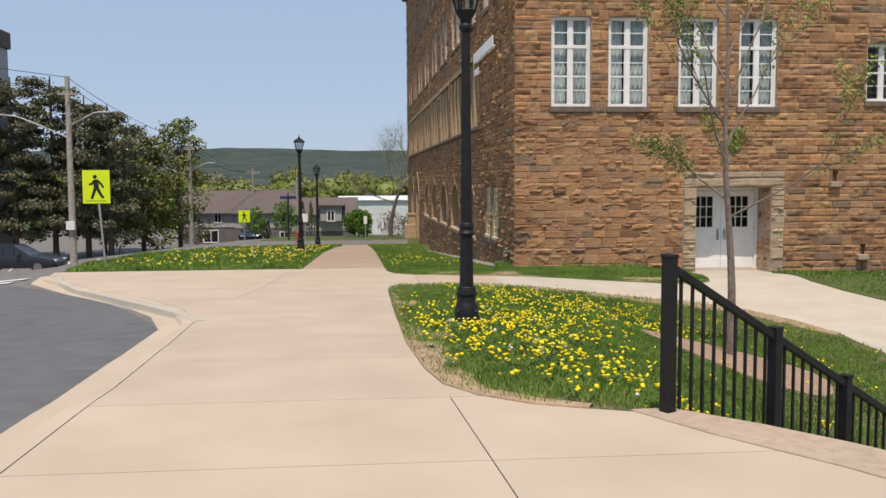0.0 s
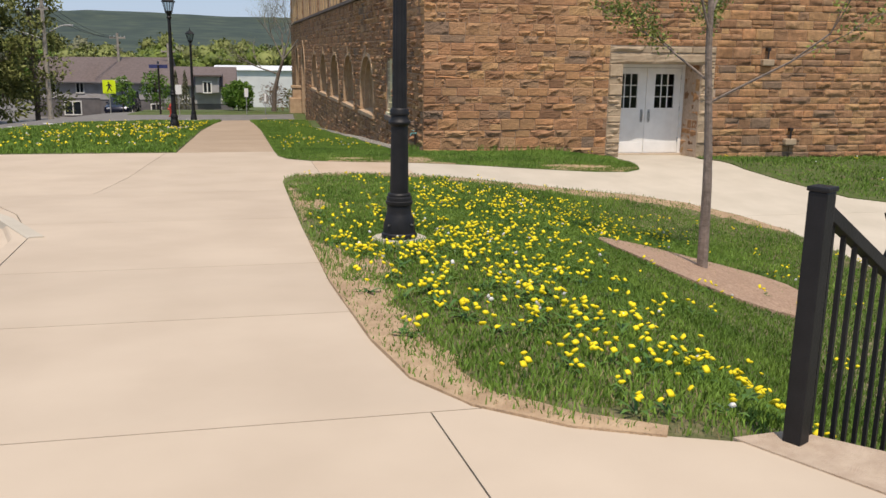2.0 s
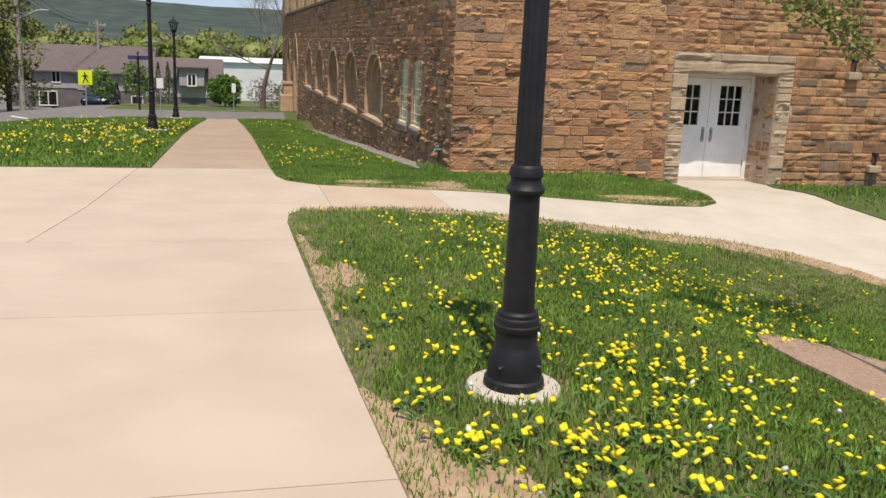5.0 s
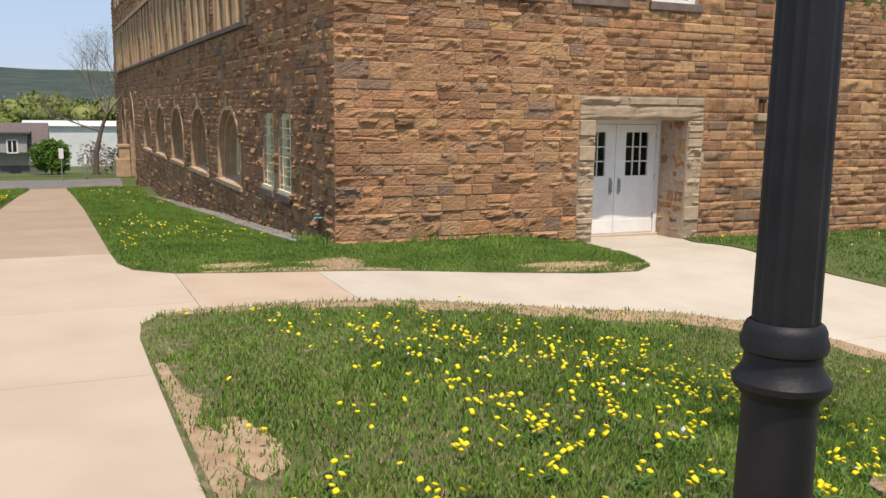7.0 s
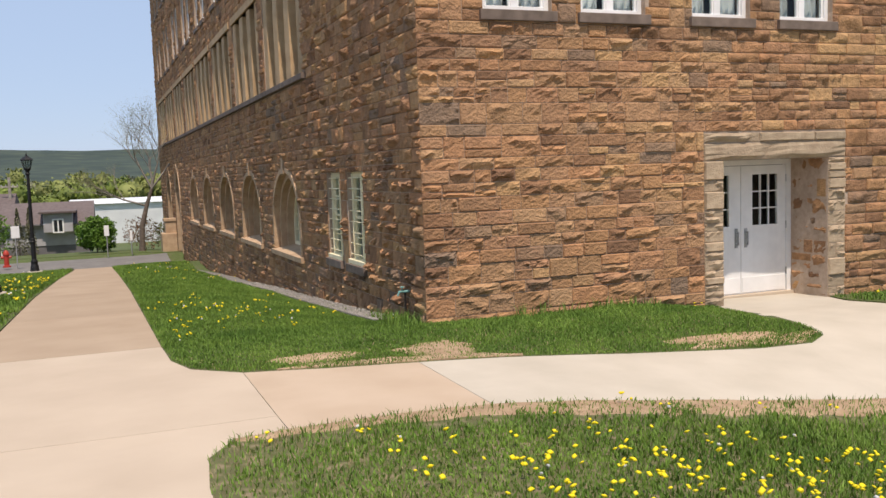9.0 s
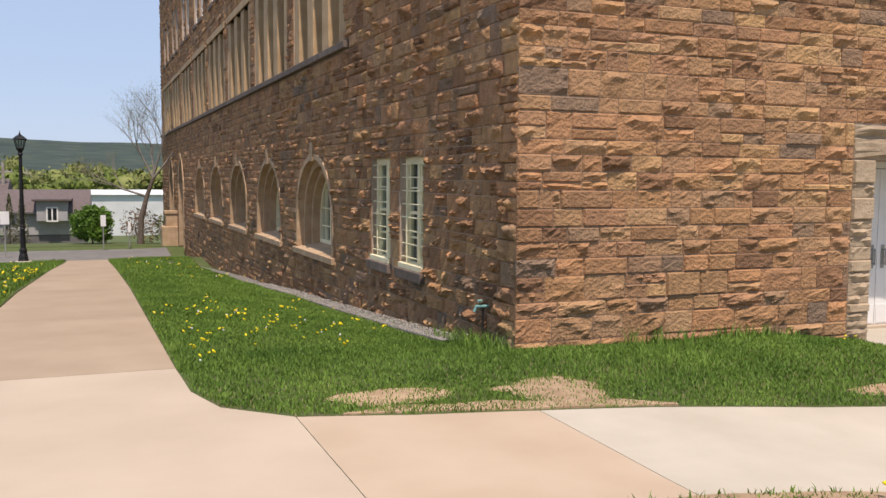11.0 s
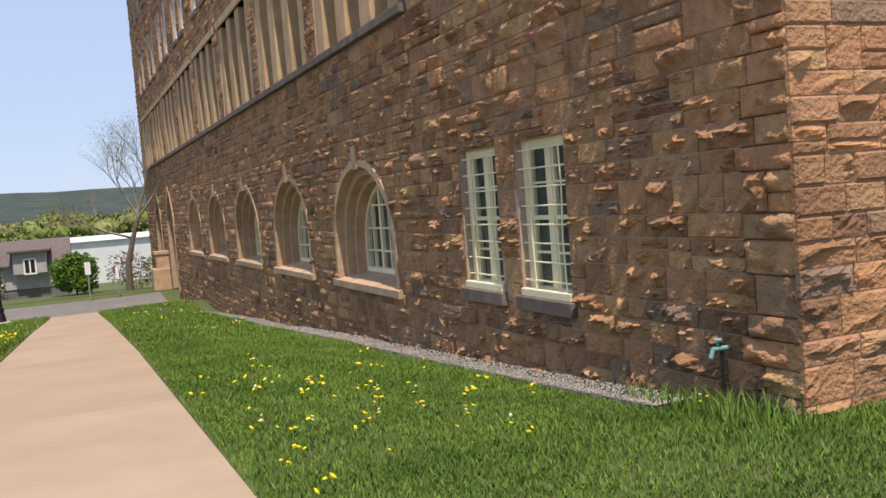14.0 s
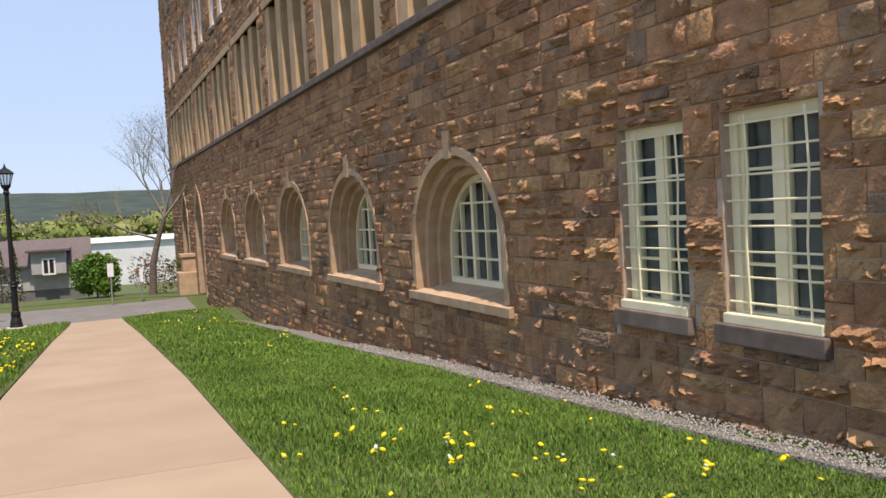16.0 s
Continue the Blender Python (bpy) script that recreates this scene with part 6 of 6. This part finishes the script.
BARE = [bare_patch(4.72, 21.3, 0.42, 0.55, 1), bare_patch(3.3, 21.55, 0.5, 0.3, 2), bare_patch(8.2, 20.72, 0.95, 0.2, 3), bare_patch(4.4, 21.5, 0.25, 0.12, 4), bare_patch(2.05, 14.2, 0.16, 0.6, 6), bare_patch(2.1, 9.6, 0.2, 0.5, 8)]
footing_ring = [(2.535 + 0.34 * math.cos(k * 0.393), 10.88 + 0.34 * math.sin(k * 0.393)) for k in range(16)]
for k, poly in enumerate(BARE):
    tagged(drape("bare_patch", poly, dirt, 0.010, 0.3, 0.05, land), "patch of bare sandy ground in the lawn", "bare ground", kind="structure")


def turf(poly, density, seed, tall=(0.05, 0.11), width=0.006, worn=0.0, skip=None, far_worn=0.0, mat=None, rim_of=None):
    """Bent blades of two faces each over a plan polygon."""
    r = np.random.default_rng(seed)
    xs, ys = [p[0] for p in poly], [p[1] for p in poly]
    n = int((max(xs) - min(xs)) * (max(ys) - min(ys)) * density)
    x, y = r.uniform(min(xs), max(xs), n), r.uniform(min(ys), max(ys), n)
    ok, far = inside(poly, x, y)
    keep = ok & (r.uniform(0, 1, n) < 0.55 + 0.6 * patchiness(x, y, 2.3, seed))
    if rim_of:
        far = inside(rim_of, x, y)[1]
    if worn:
        rim = worn + far_worn * (y > 16.8)
        keep &= (far > rim * (0.2 + 1.2 * patchiness(x, y, 5.1))) | (r.uniform(0, 1, n) < 0.28)
    for k in ([skip] if skip is not None else []) + BARE + [footing_ring]:
        hole, rimd = inside(k, x, y)
        keep &= ~hole | (r.uniform(0, 1, n) < 0.10 + 0.8 * np.exp(-rimd / 0.06))
    x, y = x[keep], y[keep]
    n = len(x)
    z = land(x, y) + 0.005
    h = r.uniform(*tall, n) * (0.6 + 0.7 * patchiness(x, y, 1.1, 2.0))
    a, lean = r.uniform(0, 6.283, n), r.uniform(0.1, 0.75, n) * h
    w = width * r.uniform(0.6, 1.4, n)
    ca, sa, b = np.cos(a), np.sin(a), r.uniform(0, 6.283, n)
    lx, ly = np.cos(b) * lean, np.sin(b) * lean
    v = np.stack([np.stack([x - ca * w, y - sa * w, z], 1), np.stack([x + ca * w, y + sa * w, z], 1),
                  np.stack([x + ca * w * .8 + lx * .35, y + sa * w * .8 + ly * .35, z + h * .6], 1), np.stack([x - ca * w * .8 + lx * .35, y - sa * w * .8 + ly * .35, z + h * .6], 1),
                  np.stack([x + lx, y + ly, z + h], 1)], 1)
    k = 5 * np.arange(n)[:, None]
    tri = np.concatenate([k + [[0, 1, 2]], k + [[0, 2, 3]], k + [[3, 2, 4]]], 0)
    ob = raw_mesh("grass", v.reshape(-1, 3), tri, mat or blade)
    return tagged(ob, "dry straw-coloured grass blades" if mat else "fresh green grass blades", "grass", kind="stuff")


near_island = cut(cut(island, 0, 1, 13.5), 1, 0, 6.2)
turf(near_island, 4300, 1, (0.022, 0.06), 0.0040, 0.28, mulch_poly, 0.3, None, island)
turf(cut(cut(island, 0, 1, 13.5), -1, 0, -6.2), 1700, 8, (0.025, 0.065), 0.0050, 0.3, mulch_poly, 0.3, None, island)
turf(cut(island, 0, -1, -13.5), 2300, 9, (0.025, 0.065), 0.0050, 0.30, mulch_poly, 0.3, None, island)
turf(cut(cut(island, 0, 1, 19), 1, 0, 3.2), 420, 10, (0.02, 0.045), 0.003, 0.0, mulch_poly, 0.0, straw)
near_lawn = cut(lawn_wall, 0, 1, 33.0)
near_turf = [skewed(4.84, y) if (x > 4.9 and y > 24.5) else (x, y) for x, y in near_lawn]
turf(near_turf, 3900, 2, (0.022, 0.052), 0.0046, 0.03)
turf(cut(near_turf, 0, 1, 22.3), 260, 12, (0.02, 0.045), 0.003, 0.0, None, 0.0, straw)
turf([skewed(4.84, y) if x > 4.5 else (x, y) for x, y in cut(lawn_wall, 0, -1, -33.0)], 1000, 3, (0.03, 0.07), 0.009, 0.08)
turf(lawn_left, 600, 4, (0.05, 0.11), 0.011, 0.1)
turf(lawn_door, 450, 5, (0.04, 0.09), 0.010, 0.2)
turf([(4.75, 23.3), (5.15, 22.9), (5.15, 24.4), (4.9, 25.0)], 900, 6, (0.06, 0.22), 0.005)
turf([(6.5, 22.9), (8.9, 22.85), (8.9, 23.2), (6.5, 23.2)], 500, 7, (0.05, 0.2), 0.006)


def dandelions(spots, seed, seeds=0.045, size=0.018):
    """Yellow heads of ragged petals on thin stems, and a few gone to seed."""
    r = np.random.default_rng(seed)
    for nm, mat, lab, part_of in (("dandelions", petal, "yellow dandelion heads in the grass", 0), ("seed_heads", seedhead, "white dandelion seed heads in the grass", 1)):
        V, F = [], []
        for x, y in spots:
            if (r.random() < seeds) != bool(part_of):
                continue
            s = size * r.uniform(0.7, 1.25) * (0.8 if part_of else 1)
            z = float(land(x, y)) + r.uniform(0.07, 0.13)
            tilt = r.normal(size=2) * 0.35
            o = len(V)
            for ring, dz in ((0.45, -0.5), (1.0, 0.1), (0.6, 0.45 if not part_of else 0.9)):
                for k in range(8):
                    a = k * 0.785 + (0.39 if ring < 0.9 else 0)
                    rr = s * ring * (1 if ring < 0.9 else (0.86 + 0.28 * (k % 2)))
                    px, py = rr * math.cos(a), rr * math.sin(a)
                    V.append((x + px, y + py, z + dz * s + tilt[0] * px + tilt[1] * py))
            V.append((x, y, z + s * (0.35 if not part_of else 1.0)))
            for q in range(2):
                for k in range(8):
                    F += [(o + 8 * q + k, o + 8 * q + (k + 1) % 8, o + 8 * q + 8 + (k + 1) % 8), (o + 8 * q + k, o + 8 * q + 8 + (k + 1) % 8, o + 8 * q + 8 + k)]
            for k in range(8):
                F.append((o + 16 + k, o + 16 + (k + 1) % 8, o + 24))
        if V:
            tagged(raw_mesh(nm, V, F, mat), lab, "dandelions", kind="stuff")


def rosettes(spots, seed):
    """Flat stars of toothed leaves round the dandelion stems."""
    r = np.random.default_rng(seed)
    V, F = [], []
    for x, y in spots:
        z = float(land(x, y)) + 0.01
        for _ in range(int(r.integers(5, 9))):
            a, L, w = r.uniform(0, 6.283), r.uniform(0.05, 0.12), r.uniform(0.008, 0.016)
            ca, sa, up = math.cos(a), math.sin(a), r.uniform(0.15, 0.6)
            o = len(V)
            for f, k, h in ((0.05, 0.3, 0.0), (0.35, 0.7, 0.7), (0.7, 1.0, 1.0), (1.0, 0.15, 0.75)):
                for s in (-1, 1):
                    V.append((x + ca * L * f - sa * w * k * s, y + sa * L * f + ca * w * k * s, z + up * L * h))
            F += [(o + 2 * q, o + 2 * q + 1, o + 2 * q + 3, o + 2 * q + 2) for q in range(3)]
    tagged(raw_mesh("dandelion_leaves", V, F, broad_leaf), "low rosettes of dark green dandelion leaves", "leaves", kind="stuff")


def scatter(poly, n, seed, hubs=(), tight=1.2):
    r = np.random.default_rng(seed)
    out = []
    xs, ys = [p[0] for p in poly], [p[1] for p in poly]
    while len(out) < n:
        if len(hubs) and r.random() < 0.85:
            hx, hy = hubs[r.integers(len(hubs))]
            x, y = hx + r.normal() * tight, hy + r.normal() * tight
        else:
            x, y = r.uniform(min(xs), max(xs)), r.uniform(min(ys), max(ys))
        ok, far = inside(poly, np.array([x]), np.array([y]))
        if ok[0] and far[0] > 0.12:
            m = r.integers(1, 4)
            out += [(x + r.normal() * 0.04, y + r.normal() * 0.04) for _ in range(m)]
    return out


island_spots = scatter(island, 1700, 1, [(2.7, 8.6), (2.4, 9.8), (3.0, 7.6), (3.1, 7.0), (3.3, 6.7), (3.0, 8.2), (2.9, 9.2), (2.7, 10.2), (2.6, 10.4), (2.9, 11.2), (2.5, 11.6), (3.2, 9.4), (3.2, 12.8), (4.4, 14.6), (5.6, 15.6), (3.7, 11.2), (6.6, 14.6), (4.0, 16.4), (5.0, 13.6), (6.0, 16.6), (7.2, 16.0), (3.6, 14.4), (4.8, 16.8)], 0.6)
island_spots = [p for p in island_spots if math.hypot(p[0] - 2.535, p[1] - 10.88) > 0.33]
dandelions(island_spots, 1)
rosettes([p for p in island_spots if p[1] < 14][::4], 3)
dandelions(scatter(near_turf, 120, 2, [(2.3, 25.5), (2.6, 24.4), (2.4, 27), (3.2, 26.4)], 0.9), 2, 0.15)
dandelions(scatter(cut(lawn_wall, 0, -1, -33.0), 60, 3), 3, 0.2)
dandelions(scatter(lawn_left, 560, 4, [(-1.2, 30), (-2, 35), (-3.5, 28), (-0.8, 37)], 2.0), 4, 0.15, 0.028)
dandelions(scatter(lawn_door, 60, 5), 5, 0.3)


# ---- stones of the walls ----
wb = punch(courses(WY + 0.0, Y1, -2.6, TOP, 3, 0.15, 0.30, 0.24, 0.64), west_holes + [(a - 0.07, b + 0.07, -0.38, -0.22) for a, b, _, _ in west_holes[:2]] + [(29.55, Y1, 3.25, 3.39), *[(c - 2.06, c + 2.06, 5.71, 5.93) for c in BAYS]])
for c in ARCHES:
    wb = punch_curve(wb, c, arch_half, SILL - 0.12, CROWN + 0.3)
for c in PORTALS:
    wb = punch_curve(wb, c, portal_half, -3, 2.0)
lay(wb, west, 11, lambda q: (max(0, q[0] - 28.5) * 1.0 + max(0, 24 - q[0]) + max(0, q[2] - 1.2) * 1.3), 0.014, 0.115, building, ragged=True)
sb = punch(courses(WX - 0.02, X1, -1.3, TOP, 5, 0.15, 0.31, 0.24, 0.66), south_holes + [(9.84, 12.66, 1.32, 1.76), (9.84, 10.2, -1.3, 1.33), (12.3, 12.66, -1.3, 1.33)])
lay(sb, south, 12, lambda q: (max(0, q[0] - 9.5) * 0.8 + max(0, q[2] - 2.0)), 0.012, 0.066, building, flip=True)
quoins = courses(9.84, 10.2, -1.1, 1.33, 21, 0.14, 0.30, 0.16, 0.4) + courses(12.3, 12.66, -1.1, 1.33, 22, 0.14, 0.30, 0.16, 0.4) + [(9.84, 12.66, 1.335, 1.60), (9.84, 10.9, 1.61, 1.755), (10.9, 12.0, 1.61, 1.755), (12.0, 12.66, 1.61, 1.755)]
lay(quoins, south, 23, lambda q: 0, 0.03, 0.045, building, flip=True, mat=tan_stone)
lay(courses(0.03, 0.82, -1.05, 1.33, 24, 0.16, 0.34, 0.2, 0.5), lambda u, w, z: (DOORWAY[1] + 0.02 + w, WY + u, z), 25, lambda q: 0, 0.015, 0.05, building)

# the long wall stands a degree off square
bpy.context.view_layer.update()
turn_wall = Matrix.Translation((5.25, 23.25, 0)) @ Matrix.Rotation(SKEW, 4, "Z") @ Matrix.Translation((-5.25, -23.25, 0))
for ob in [*building.children, tap]:
    box_pts = [ob.matrix_world @ Vector(p) for p in ob.bound_box] if ob.type == "MESH" else [ob.matrix_world.translation]
    if max(p.x for p in box_pts) < WX + 1.3 and sum(p.y for p in box_pts) / len(box_pts) > WY + 0.08:
        ob.matrix_world = turn_wall @ ob.matrix_world
